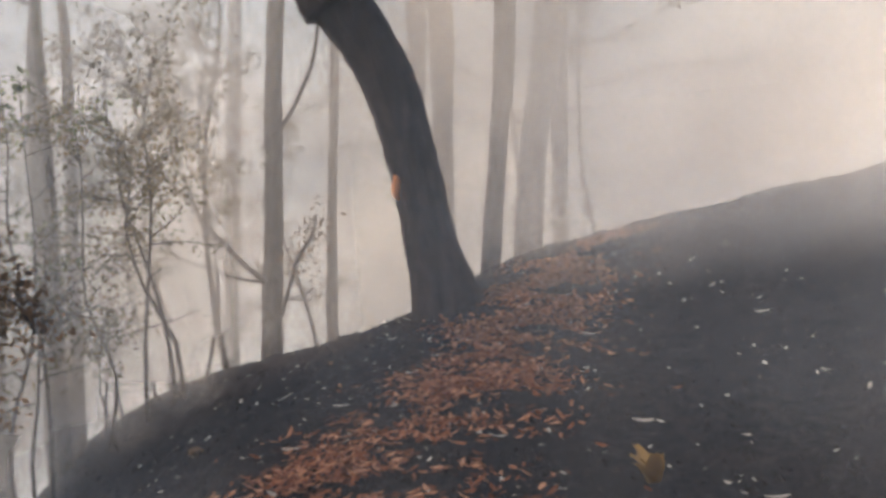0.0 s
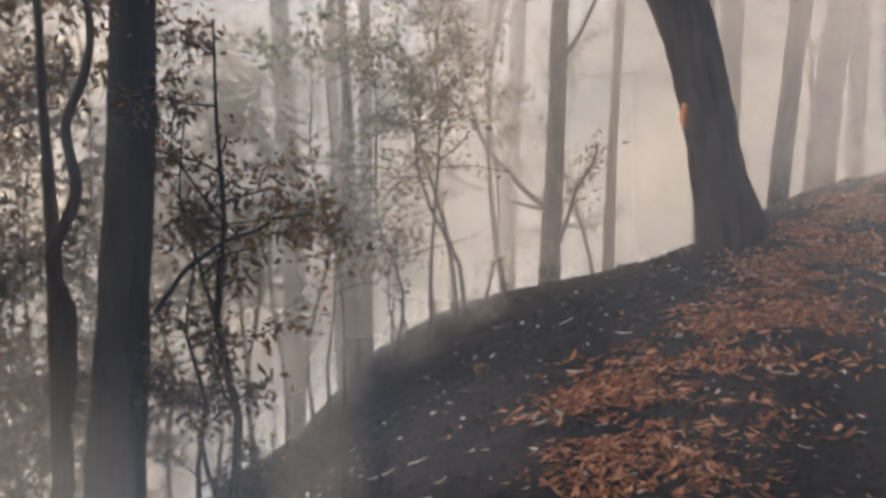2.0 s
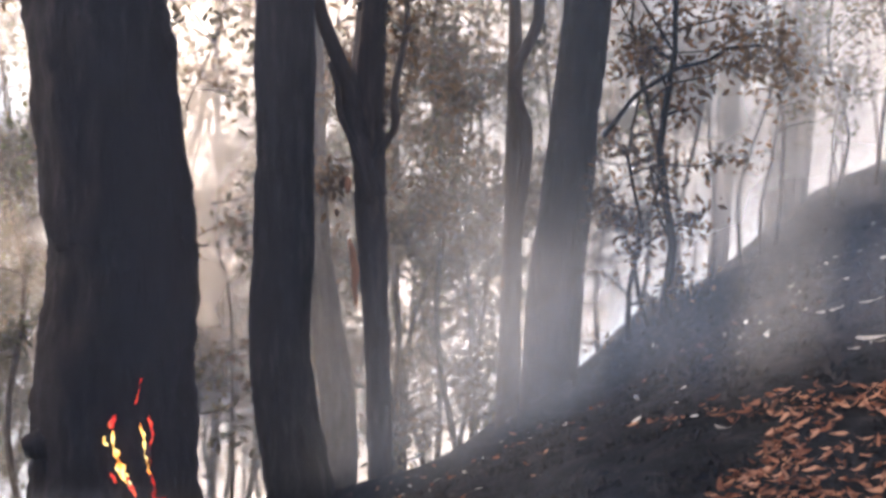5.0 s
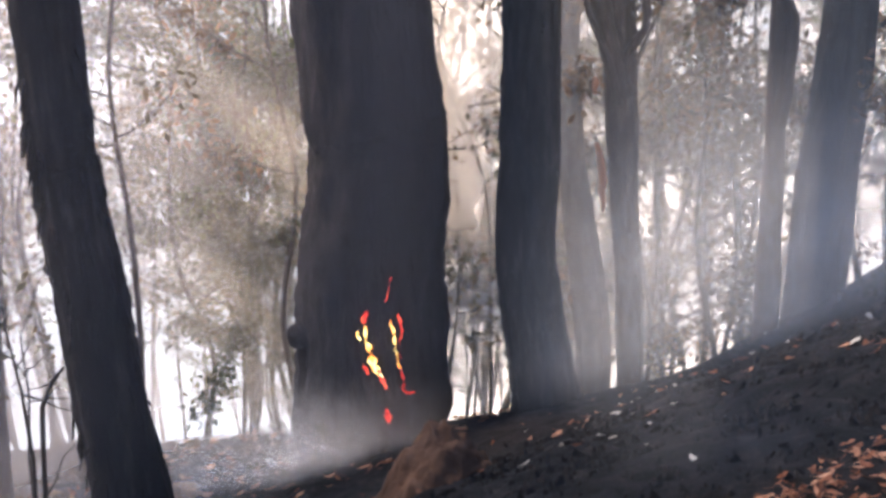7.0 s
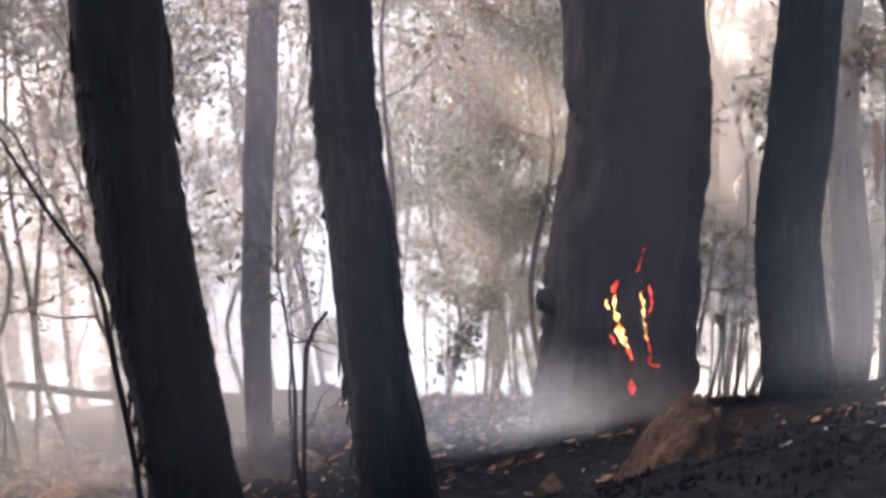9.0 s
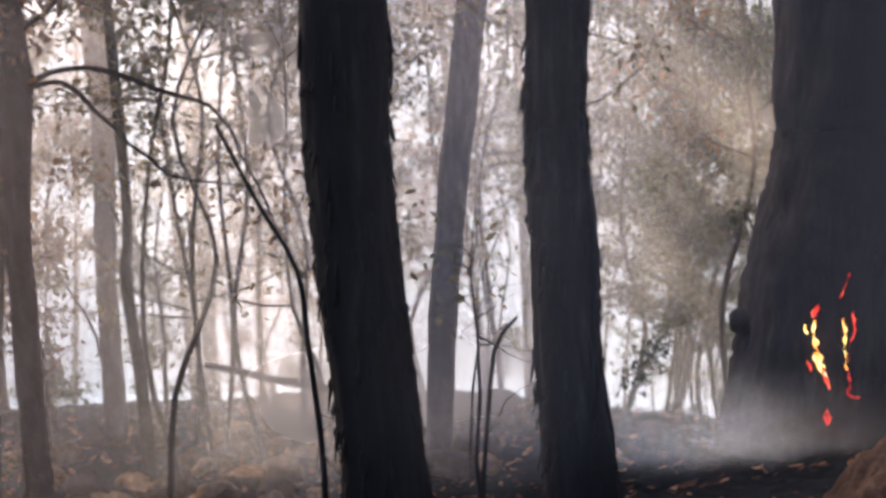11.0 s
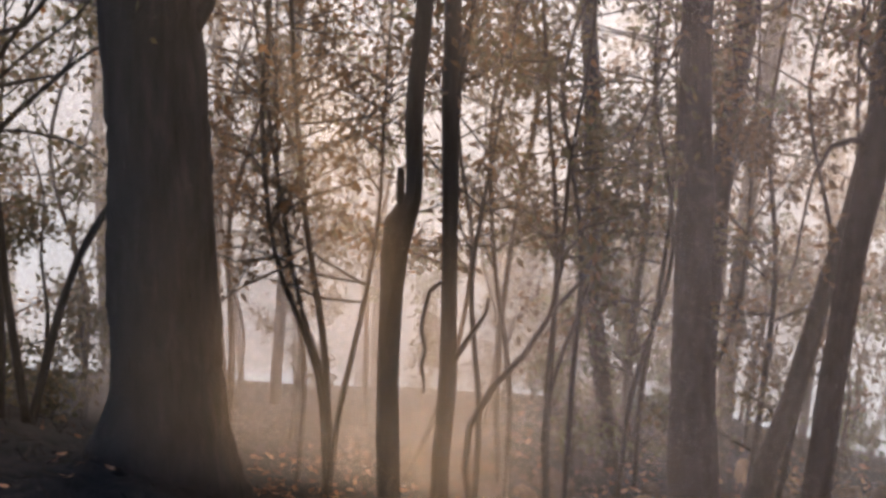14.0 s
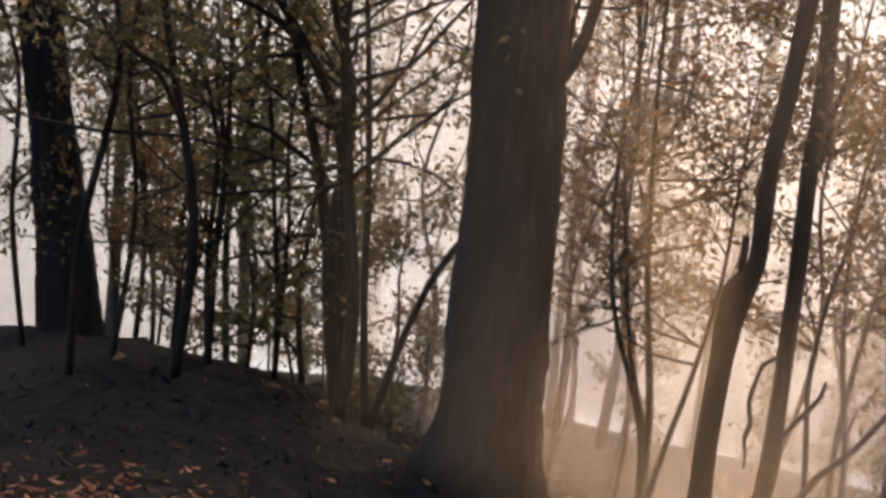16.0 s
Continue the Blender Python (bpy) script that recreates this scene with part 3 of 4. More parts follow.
def ember(nodes, sides=8, hot=False):
    """A glowing crack in the trunk built last."""
    jag = []
    for p in smooth_path(nodes, 0.014):
        k = noise.noise((p.x * 9, p.y * 9, p.z * 21))
        jag.append((p.x + 0.014 * noise.noise((p.z * 31, 1, 0)), p.y + 0.014 * noise.noise((p.z * 27, 5, 0)), p.z, p.w * max(0.12, 0.75 + 1.9 * k)))
    v, f = tube(jag, sides, 0.012, 0.9, nodes[0][2] * 9)
    if hot:
        part("flame", mesh_of("flame", v, f, M_FLAME), last_tree[0], "small yellow flame in the trunk")
    else:
        part("ember", mesh_of("ember", v, f, M_EMBER), last_tree[0], "glowing red ember crack")


def dead_stem(nodes, label, sides=7):
    rng = random.Random(int(abs(nodes[0][1] * 997)))
    foot = nodes[0]
    g = ground_z(foot[0], foot[1])
    if foot[2] > g:
        nodes = [(foot[0], foot[1], g - 0.08, foot[3])] + nodes
    ob = thing("dead_branch", (foot[0], foot[1], g), label, "branch", "dead wood")
    part("stem", mesh_of("stem", *tube(nodes, sides, 0.15, 0.1, foot[0]), M_DARK), ob)
    pts = smooth_path(nodes, 0.3)
    for p in pts[len(pts) // 3::3]:
        t = twig(rng, p.xyz, (rng.gauss(0, 1), rng.gauss(0, 1), rng.uniform(-0.1, 0.8)), rng.uniform(0.2, 0.6), p.w * 0.4)
        part("twig", mesh_of("twig", *tube(t, 4, 0.2), M_DARK), ob)


def mound(x, y, size=0.4, height=0.35, label="heap of bare brown earth on the bank edge"):
    """A small steep heap of earth, crumbly, with its foot in the ground."""
    n, verts, faces = 60, [], []
    for j in range(n + 1):
        for i in range(n + 1):
            u, v = i / n * 2 - 1, j / n * 2 - 1
            r = math.hypot(u, v)
            px, py = x + u * size, y + v * size
            k = max(0, 1 - r) ** 0.8
            k *= 1 + 0.35 * noise.noise((u * 2.2, v * 2.2, 4))
            verts.append((px, py, ground_z(px, py) - 0.05 + height * k + 0.035 * noise.noise((u * 7, v * 7, 1)) + 0.02 * noise.noise((u * 18, v * 18, 2))))
    for j in range(n):
        for i in range(n):
            a = j * (n + 1) + i
            faces.append((a, a + 1, a + n + 2, a + n + 1))
    tagged(new("earth_mound", mesh_of("earth_mound", verts, faces, M_MOUND)), label, "mound")


def tuft(x, y, height=0.2, blades=9, label="dry yellow curled plant on burnt soil", material=None, width=0.05):
    rng = random.Random(int(abs(x * 77 + y * 13)))
    z = ground_z(x, y)
    ob = thing("dry_plant", (x, y, z), label, "plant")
    for _ in range(blades):
        a, n = rng.uniform(0, 6.28), height * rng.uniform(0.6, 1.0)
        d = Vector((math.cos(a), math.sin(a), 0)) * rng.uniform(0.15, 0.6)
        side = Vector((-math.sin(a), math.cos(a), 0))
        verts, faces = [], []
        for i in range(6):
            k = i / 5
            c = Vector((x, y, z - 0.02)) + d * n * k * (0.4 + k) + Vector((0, 0, n * k * (1.25 - 0.35 * k)))
            w = width * (0.25 + math.sin(math.pi * min(0.95, k + 0.08)) * 0.8) * 0.5
            verts += [c + side * w, c + Vector((0, 0, -w * 0.6)), c - side * w]
        for i in range(5):
            for k in range(2):
                a0 = i * 3 + k
                faces.append((a0, a0 + 1, a0 + 4, a0 + 3))
        part("blade", mesh_of("blade", verts, faces, material or M_DRY), ob)


big([(0.00, 11.60, 1.49, 0.357), (-0.14, 11.60, 2.14, 0.279), (-0.24, 11.60, 2.88, 0.261), (-0.45, 11.59, 3.81, 0.286), (-0.67, 11.58, 4.29, 0.304), (-0.95, 11.56, 4.76, 0.329), (-1.17, 11.54, 5.20, 0.341)], style="lean", label="leaning charred eucalyptus with a scorched orange scar", flare=1.15)
limb([(-0.45, 11.23, 2.79, 0.023), (-0.44, 11.23, 2.70, 0.047), (-0.45, 11.23, 2.61, 0.041), (-0.42, 11.23, 2.54, 0.017)], material=M_PEEL, label="orange scorch scar")
big([(-2.58, 15.76, 0.77, 0.159), (-2.44, 15.78, 2.73, 0.133), (-2.27, 15.80, 5.23, 0.125)], label="slim straight eucalyptus standing behind the bank edge")
limb([(-2.34, 15.63, 3.96, 0.041), (-2.02, 15.67, 4.36, 0.037), (-1.74, 15.70, 4.93, 0.033), (-1.60, 15.72, 5.59, 0.025), (-1.58, 15.72, 6.17, 0.021)])
limb([(-2.57, 15.59, 1.84, 0.045), (-3.10, 15.49, 2.41, 0.036), (-3.49, 15.41, 2.96, 0.032), (-3.70, 15.36, 3.61, 0.028), (-3.75, 15.35, 4.34, 0.024), (-3.93, 15.30, 4.59, 0.016)], leaves=420)
limb([(-2.57, 15.59, 1.84, 0.024), (-3.27, 15.46, 2.05, 0.020), (-3.94, 15.30, 2.42, 0.016)])
limb([(-2.39, 15.62, 1.34, 0.033), (-2.17, 15.65, 1.98, 0.029), (-1.95, 15.68, 2.37, 0.025), (-1.80, 15.70, 2.78, 0.016)], leaves=260)
big([(-2.01, 18.85, 1.02, 0.109), (-1.90, 18.86, 2.90, 0.084), (-1.66, 18.89, 5.84, 0.084)], label="thin pale eucalyptus pole deep in the smoke", style="pale")
big([(-4.90, 13.63, -0.04, 0.090), (-4.90, 13.63, 3.10, 0.075), (-4.93, 13.61, 4.97, 0.060)], label="thin dark eucalyptus pole just below the bank edge")
big([(-5.07, 14.63, -0.09, 0.104), (-5.00, 14.65, 2.40, 0.088), (-4.95, 14.67, 5.20, 0.072)], label="thin grey eucalyptus pole beside a darker one", style="pale")
big([(-4.80, 7.56, -0.17, 0.232), (-4.72, 7.61, 1.01, 0.201), (-4.61, 7.68, 2.86, 0.180)], label="sturdy charred eucalyptus rooted in the burnt bank", flare=1.25)
limb([(-4.42, 7.57, 0.99, 0.023), (-4.20, 7.69, 1.33, 0.020), (-3.91, 7.83, 1.55, 0.017), (-3.57, 7.98, 1.71, 0.014), (-3.27, 8.10, 1.73, 0.011), (-3.11, 8.16, 1.47, 0.008)], leaves=420, label="scorched leafy side branch")
big([(-4.92, 7.01, -1.09, 0.100), (-4.92, 7.02, 0.15, 0.076), (-4.93, 7.01, 1.71, 0.053), (-4.96, 6.99, 2.80, 0.035)], label="forked slim eucalyptus with scorched brown bark", style="brown")
limb([(-4.92, 7.02, 0.15, 0.058), (-4.84, 7.07, 1.04, 0.049), (-4.78, 7.11, 1.93, 0.044), (-4.71, 7.15, 2.80, 0.035), (-4.68, 7.17, 3.44, 0.028)], label="second stem of the fork")
big([(-5.66, 6.22, -1.23, 0.097), (-5.75, 6.23, 0.29, 0.119), (-5.82, 6.27, 1.36, 0.132), (-5.79, 6.37, 2.86, 0.103)], label="forked eucalyptus with peeled orange bark patches", style="brown")
limb([(-5.67, 6.16, 0.53, 0.096), (-5.83, 6.09, 1.15, 0.081), (-5.94, 6.03, 1.62, 0.066), (-6.06, 5.94, 2.07, 0.051), (-6.13, 5.91, 2.60, 0.037)], label="thick side limb")
limb([(-5.58, 6.17, 0.54, 0.043), (-5.54, 6.25, 1.06, 0.033), (-5.52, 6.31, 1.62, 0.028), (-5.51, 6.36, 2.08, 0.024), (-5.49, 6.40, 2.75, 0.018)], leaves=120)
limb([(-5.69, 5.89, 0.21, 0.014), (-5.67, 5.91, 0.07, 0.029), (-5.65, 5.92, -0.08, 0.031), (-5.65, 5.92, -0.24, 0.018), (-5.65, 5.92, -0.33, 0.006)], material=M_PEEL, label="peeled orange strip of bark")
limb([(-5.68, 5.86, 0.70, 0.011), (-5.67, 5.86, 0.66, 0.027), (-5.67, 5.85, 0.58, 0.011)], material=M_PEEL, label="peeled orange strip of bark")
limb([(-5.66, 6.10, 0.48, 0.033), (-5.86, 5.98, 1.15, 0.026), (-5.94, 5.95, 1.56, 0.021)])
big([(-6.51, 6.67, -2.42, 0.162), (-6.49, 6.66, -1.57, 0.157), (-6.63, 6.53, 0.07, 0.120), (-6.66, 6.54, 1.82, 0.081)], label="grey eucalyptus leaning slightly behind a black trunk", style="pale")
big([(-5.88, 5.50, -1.63, 0.260), (-6.00, 5.44, -0.66, 0.234), (-6.03, 5.52, 0.19, 0.222), (-6.03, 5.55, 1.20, 0.213), (-5.98, 5.51, 1.98, 0.216)], label="curved black charred eucalyptus trunk on the bank", flare=1.3)
big([(-7.04, 4.54, -2.60, 0.642), (-7.01, 4.64, -1.71, 0.630), (-7.05, 4.72, -0.78, 0.579), (-7.07, 4.85, 0.11, 0.546), (-7.20, 4.83, 1.16, 0.535)], label="massive charred eucalyptus with embers burning in its trunk", flare=1.15, style="fire")
limb([(-7.11, 4.24, -1.30, 0.154), (-7.19, 4.11, -1.28, 0.123), (-7.24, 4.01, -1.30, 0.066)], label="charred knot", sides=12)
ember([(-6.54, 4.29, -1.08, 0.005), (-6.54, 4.28, -1.14, 0.010), (-6.53, 4.28, -1.20, 0.018), (-6.51, 4.30, -1.30, 0.023), (-6.49, 4.32, -1.40, 0.016), (-6.46, 4.35, -1.48, 0.009), (-6.44, 4.37, -1.56, 0.003)], hot=True)
ember([(-6.45, 4.31, -1.38, 0.003), (-6.44, 4.32, -1.45, 0.010), (-6.41, 4.34, -1.52, 0.010), (-6.40, 4.36, -1.57, 0.005)])
ember([(-6.44, 4.44, -1.05, 0.003), (-6.42, 4.46, -1.15, 0.007), (-6.41, 4.46, -1.27, 0.010), (-6.39, 4.47, -1.37, 0.013), (-6.39, 4.48, -1.43, 0.005)], hot=True)
ember([(-6.40, 4.50, -1.00, 0.003), (-6.38, 4.51, -1.14, 0.007), (-6.39, 4.48, -1.25, 0.009), (-6.38, 4.49, -1.36, 0.003)])
ember([(-6.35, 4.46, -1.42, 0.005), (-6.33, 4.47, -1.51, 0.009), (-6.33, 4.47, -1.59, 0.009), (-6.30, 4.50, -1.61, 0.013), (-6.28, 4.53, -1.60, 0.005)])
ember([(-6.40, 4.34, -1.70, 0.005), (-6.40, 4.35, -1.76, 0.013), (-6.38, 4.35, -1.84, 0.007)])
ember([(-6.45, 4.48, -0.72, 0.002), (-6.45, 4.46, -0.78, 0.003), (-6.45, 4.44, -0.85, 0.003), (-6.46, 4.42, -0.90, 0.002)])
ember([(-6.53, 4.31, -0.96, 0.007), (-6.54, 4.29, -1.02, 0.016), (-6.55, 4.27, -1.06, 0.010)])
ember([(-6.57, 4.23, -1.12, 0.005), (-6.57, 4.23, -1.16, 0.010), (-6.55, 4.25, -1.19, 0.005)], hot=True)
ember([(-6.54, 4.25, -1.38, 0.005), (-6.53, 4.26, -1.42, 0.013), (-6.51, 4.27, -1.46, 0.007)])
big([(-4.34, 1.64, -1.15, 0.183), (-4.35, 1.54, -0.32, 0.153), (-4.36, 1.51, 0.24, 0.146), (-4.38, 1.47, 0.77, 0.134), (-4.35, 1.46, 1.26, 0.130)], label="charred stringybark leaning with loose bark strips", style="stringy")
big([(-8.85, 2.05, -2.98, 0.123), (-8.83, 2.11, -1.54, 0.128), (-8.81, 2.24, -0.12, 0.127), (-8.76, 2.38, 1.21, 0.127)], label="straight slim grey eucalyptus in pale smoke", style="pale")
big([(-4.18, 0.66, -0.83, 0.185), (-4.18, 0.58, 0.13, 0.171), (-4.18, 0.54, 0.69, 0.165), (-4.17, 0.54, 1.31, 0.167)], label="thick charred stringybark with ragged bark edges", style="stringy")
big([(-8.83, -2.42, -2.57, 0.221), (-8.80, -2.52, -1.31, 0.161), (-8.78, -2.59, -0.02, 0.142), (-8.76, -2.68, 1.35, 0.123)], label="straight grey-black eucalyptus with a flared foot", flare=1.4)
big([(-7.90, -1.27, -2.57, 0.098), (-7.90, -1.23, -1.26, 0.090), (-7.91, -1.18, -0.16, 0.087), (-7.92, -1.09, 0.66, 0.105), (-7.92, -1.10, 1.25, 0.099)], label="slender black tree with long arching side branches", style="dark")
limb([(-7.93, -1.03, 0.68, 0.023), (-7.95, -0.81, 0.78, 0.020), (-7.96, -0.49, 0.76, 0.018), (-7.97, -0.17, 0.62, 0.016), (-7.96, 0.18, 0.49, 0.015), (-7.94, 0.37, 0.15, 0.013), (-7.93, 0.55, -0.26, 0.010), (-7.91, 0.68, -0.55, 0.006)], leaves=60, label="long arching branch")
limb([(-7.93, -1.03, 0.66, 0.020), (-7.95, -0.81, 0.70, 0.018), (-7.96, -0.61, 0.50, 0.015), (-7.97, -0.40, 0.25, 0.014), (-7.97, -0.15, 0.01, 0.012), (-7.96, 0.18, -0.07, 0.009), (-7.94, 0.46, -0.12, 0.006)], leaves=80, label="long arching branch")
limb([(-7.91, -1.16, 0.56, 0.023), (-7.90, -1.28, 0.58, 0.021), (-7.88, -1.40, 0.53, 0.019), (-7.87, -1.49, 0.34, 0.013), (-7.86, -1.55, -0.16, 0.010), (-7.85, -1.59, -0.46, 0.006)], leaves=90, label="hooked drooping branch")
limb([(-7.92, -1.10, 0.78, 0.025), (-7.91, -1.21, 1.02, 0.020), (-7.90, -1.29, 1.25, 0.017), (-7.89, -1.34, 1.63, 0.012)], leaves=150)
limb([(-7.93, -1.05, 1.02, 0.022), (-7.94, -0.85, 1.17, 0.017), (-7.96, -0.62, 1.48, 0.012)], leaves=200)
big([(-9.02, -1.87, -2.56, 0.106), (-9.05, -1.68, -1.67, 0.086), (-9.08, -1.51, -0.65, 0.072), (-9.09, -1.39, 0.02, 0.059)], label="slender dark tree leaning into a straighter one", style="dark")
big([(-11.86, -2.93, -3.37, 0.106), (-11.87, -2.92, -1.99, 0.090), (-11.88, -2.86, -0.37, 0.094), (-11.90, -2.77, 1.15, 0.097)], label="pole eucalyptus behind leaf scrub")
big([(-12.65, -0.97, -3.62, 0.132), (-12.65, -0.91, -1.82, 0.121), (-12.66, -0.80, -0.00, 0.130)], label="pale eucalyptus in bright smoke", style="pale")
big([(-10.16, -0.54, -3.09, 0.073), (-10.16, -0.55, -2.31, 0.055), (-10.16, -0.60, -1.39, 0.060), (-10.16, -0.54, -0.89, 0.048), (-10.16, -0.53, 0.13, 0.052)], label="crooked thin sapling trunk", style="dark")
big([(-4.91, -4.85, -1.69, 0.529), (-4.94, -4.82, -1.13, 0.365), (-4.96, -4.84, -0.47, 0.342), (-4.97, -4.84, 0.44, 0.301), (-4.96, -4.88, 1.47, 0.294)], label="thick eucalyptus with wide flared base in drifting smoke", flare=1.35, style="lean")
limb([(-5.07, -4.65, 1.23, 0.056), (-5.14, -4.59, 1.37, 0.049), (-5.18, -4.54, 1.55, 0.043), (-5.21, -4.51, 1.76, 0.038), (-5.24, -4.47, 2.03, 0.031)])
big([(-6.16, -3.90, -1.76, 0.084), (-6.15, -3.91, -1.10, 0.075), (-6.15, -3.88, -0.50, 0.079), (-6.15, -3.83, -0.03, 0.098), (-6.16, -3.73, 0.17, 0.057), (-6.18, -3.75, 0.83, 0.059), (-6.24, -3.71, 1.54, 0.059)], label="kinked black sapling trunk with a broken elbow", style="dark")
limb([(-6.16, -3.81, 0.01, 0.041), (-6.11, -3.81, 0.16, 0.033), (-6.12, -3.81, 0.35, 0.026)], label="broken stub")
big([(-6.74, -3.79, -1.96, 0.067), (-6.78, -3.77, -1.27, 0.065), (-6.79, -3.79, -0.55, 0.058), (-6.80, -3.81, 0.24, 0.058), (-6.81, -3.84, 0.82, 0.060), (-6.81, -3.84, 1.55, 0.062)], label="thin black sapling trunk with short knots", style="dark")
limb([(-6.79, -3.74, -1.18, 0.024), (-6.85, -3.65, -1.00, 0.022), (-6.90, -3.57, -0.86, 0.018), (-6.93, -3.53, -0.69, 0.014)])
limb([(-6.82, -3.79, 0.78, 0.030), (-6.85, -3.75, 0.97, 0.026), (-6.86, -3.73, 1.27, 0.022), (-6.86, -3.72, 1.56, 0.018)], leaves=120)
limb([(-6.82, -3.79, 0.86, 0.019), (-6.94, -3.59, 0.98, 0.015), (-7.05, -3.36, 1.04, 0.011), (-7.14, -3.16, 1.07, 0.007)], leaves=60)
limb([(-6.78, -3.80, -0.54, 0.014), (-6.72, -3.91, -0.65, 0.014), (-6.68, -3.95, -0.94, 0.016), (-6.67, -3.94, -1.20, 0.016), (-6.68, -3.92, -1.43, 0.008)], label="dead hanging twig")
limb([(-6.79, -3.80, -0.27, 0.027), (-6.81, -3.76, -0.26, 0.023), (-6.83, -3.74, -0.25, 0.014)])
big([(-11.34, -4.10, -3.50, 0.084), (-11.23, -4.40, -1.40, 0.082), (-11.19, -4.50, 0.48, 0.091)], label="thin eucalyptus in the backlit scrub")
big([(-10.69, -2.84, -3.04, 0.110), (-10.67, -2.90, -1.02, 0.111), (-10.71, -2.78, 1.29, 0.111)], label="leaning eucalyptus in the backlit scrub")
big([(-4.19, -10.09, -1.77, 0.317), (-4.03, -10.16, 0.10, 0.217), (-3.90, -10.21, 1.42, 0.197)], label="thick dark eucalyptus in the shaded scrub", flare=1.2)
big([(0.81, 17.98, 2.18, 0.160), (1.05, 17.97, 3.96, 0.151), (1.28, 17.95, 5.74, 0.179)], label="dark trunk half hidden in smoke ahead")
big([(1.53, 19.44, 2.23, 0.254), (1.77, 19.42, 4.10, 0.234), (2.14, 19.38, 6.02, 0.265)], label="dark trunk half hidden in smoke ahead")
big([(-0.45, 22.00, 2.87, 0.172), (-0.34, 22.00, 5.18, 0.173), (-0.21, 22.00, 7.50, 0.197)], label="pale trunk deep in the smoke", style="pale")
big([(0.09, 23.00, 2.65, 0.192), (0.17, 23.00, 4.70, 0.205), (0.30, 23.00, 7.74, 0.266)], label="pale trunk deep in the smoke", style="pale")
big([(2.73, 24.85, 2.81, 0.195), (2.85, 24.84, 4.76, 0.195), (3.02, 24.82, 8.03, 0.222)], label="pale trunk deep in the smoke", style="pale")
big([(-4.29, 21.58, 1.31, 0.146), (-4.12, 21.61, 3.67, 0.147), (-3.92, 21.65, 6.52, 0.148)], label="pale trunk deep in the smoke", style="pale")
big([(-6.58, 15.61, -1.07, 0.152), (-6.57, 15.62, 0.45, 0.151), (-6.54, 15.63, 2.31, 0.168)], label="pale trunk deep in the smoke", style="pale")
big([(-6.04, 16.35, -0.97, 0.110), (-6.05, 16.35, 0.14, 0.110), (-6.01, 16.36, 1.78, 0.109)], label="pale trunk deep in the smoke", style="pale")
dead_stem([(-10.42, 2.02, -3.08, 0.045), (-10.56, 1.24, -2.83, 0.043), (-10.62, 0.73, -2.69, 0.040), (-10.65, 0.39, -2.57, 0.040), (-10.66, 0.07, -2.48, 0.038)], label="fallen dead branch propped in the scrub")
dead_stem([(-6.93, 0.74, -1.82, 0.023), (-6.94, 0.68, -1.04, 0.020), (-6.95, 0.63, -0.50, 0.018), (-6.97, 0.40, -0.03, 0.014), (-6.98, 0.17, 0.49, 0.010)], label="thin dead sapling leaning over")
dead_stem([(-6.58, 1.80, -1.97, 0.017), (-6.56, 1.87, -1.06, 0.017), (-6.54, 1.94, -0.91, 0.015), (-6.52, 2.02, -0.82, 0.011)], label="thin charred sapling stem")
mound(-3.42, 2.54, size=0.31, height=0.37)
stone(-3.94, 2.24, size=0.12, label="black charred stone on the bank edge")
stone(-3.63, 2.38, size=0.09, label="dark stone beside the earth heap")
stone(-1.90, 7.98, size=0.09, label="pale stone on the burnt bank")
TUFTS = ((-3.05, 12.4, 0.3, 8), (-2.6, 11.9, 0.22, 6), (-3.6, 11.6, 0.24, 6), (-4.1, 9.2, 0.18, 6), (-4.35, 7.1, 0.16, 6), (-3.2, 13.0, 0.26, 7))
tuft(0.98, 5.51, height=0.24, width=0.09)
tuft(-2.27, 8.29, height=0.22, blades=7, width=0.03, label="charred grass tuft at the bank edge", material=M_CHAR)
for x, y, h, n in TUFTS:
    tuft(x, y, height=h, blades=n, width=0.025, label="charred grass tuft at the bank edge", material=M_CHAR)
sapling(-4.28, 8.54, height=4.2, leaves=1500, radius=0.05, lean=(0.03, 0.0), mat_leaf=M_LEAF_BROWN, low=0.2, spread=0.6, label="bushy young eucalyptus with browned curling leaves")
sapling(-3.43, 13.48, height=3.4, leaves=700, radius=0.035, lean=(-0.1, 0.0), low=0.4, spread=0.7)
sapling(-4.41, 13.73, height=2.6, leaves=250, radius=0.02, low=0.3)
sapling(-4.31, 11.13, height=3.0, leaves=300, radius=0.025, low=0.4)
sapling(-6.83, 7.97, height=5.5, leaves=2200, radius=0.04, low=0.05, spread=0.7)
sapling(-7.12, 9.02, height=6.0, leaves=2200, radius=0.04, low=0.05, spread=0.7, mat_leaf=M_LEAF_BROWN)
sapling(-6.39, 8.69, height=5.5, leaves=1800, radius=0.03, low=0.05, spread=0.7)
sapling(-6.69, 8.31, height=6.0, leaves=2000, radius=0.03, low=0.05, spread=0.6)
sapling(-6.75, 9.12, height=6.0, leaves=2000, radius=0.03, low=0.05, spread=0.7, mat_leaf=M_LEAF_BROWN)
sapling(-9.51, 8.03, height=7.0, leaves=2200, radius=0.03, low=0.1, spread=0.6)
sapling(-10.50, 5.86, height=7.0, leaves=2600, radius=0.04, low=0.1, spread=0.7)
sapling(-5.85, 11.37, height=5.0, leaves=900, radius=0.035, low=0.3, spread=0.5)
sapling(-9.78, 4.88, height=4.8, leaves=15000, leaf=0.075, radius=0.045, lean=(-0.02, 0.0), low=0.15, spread=0.75, tuft=0.07, stems=2, mat_leaf=M_BUSH, label="feathery grey-green bush with several thin stems")
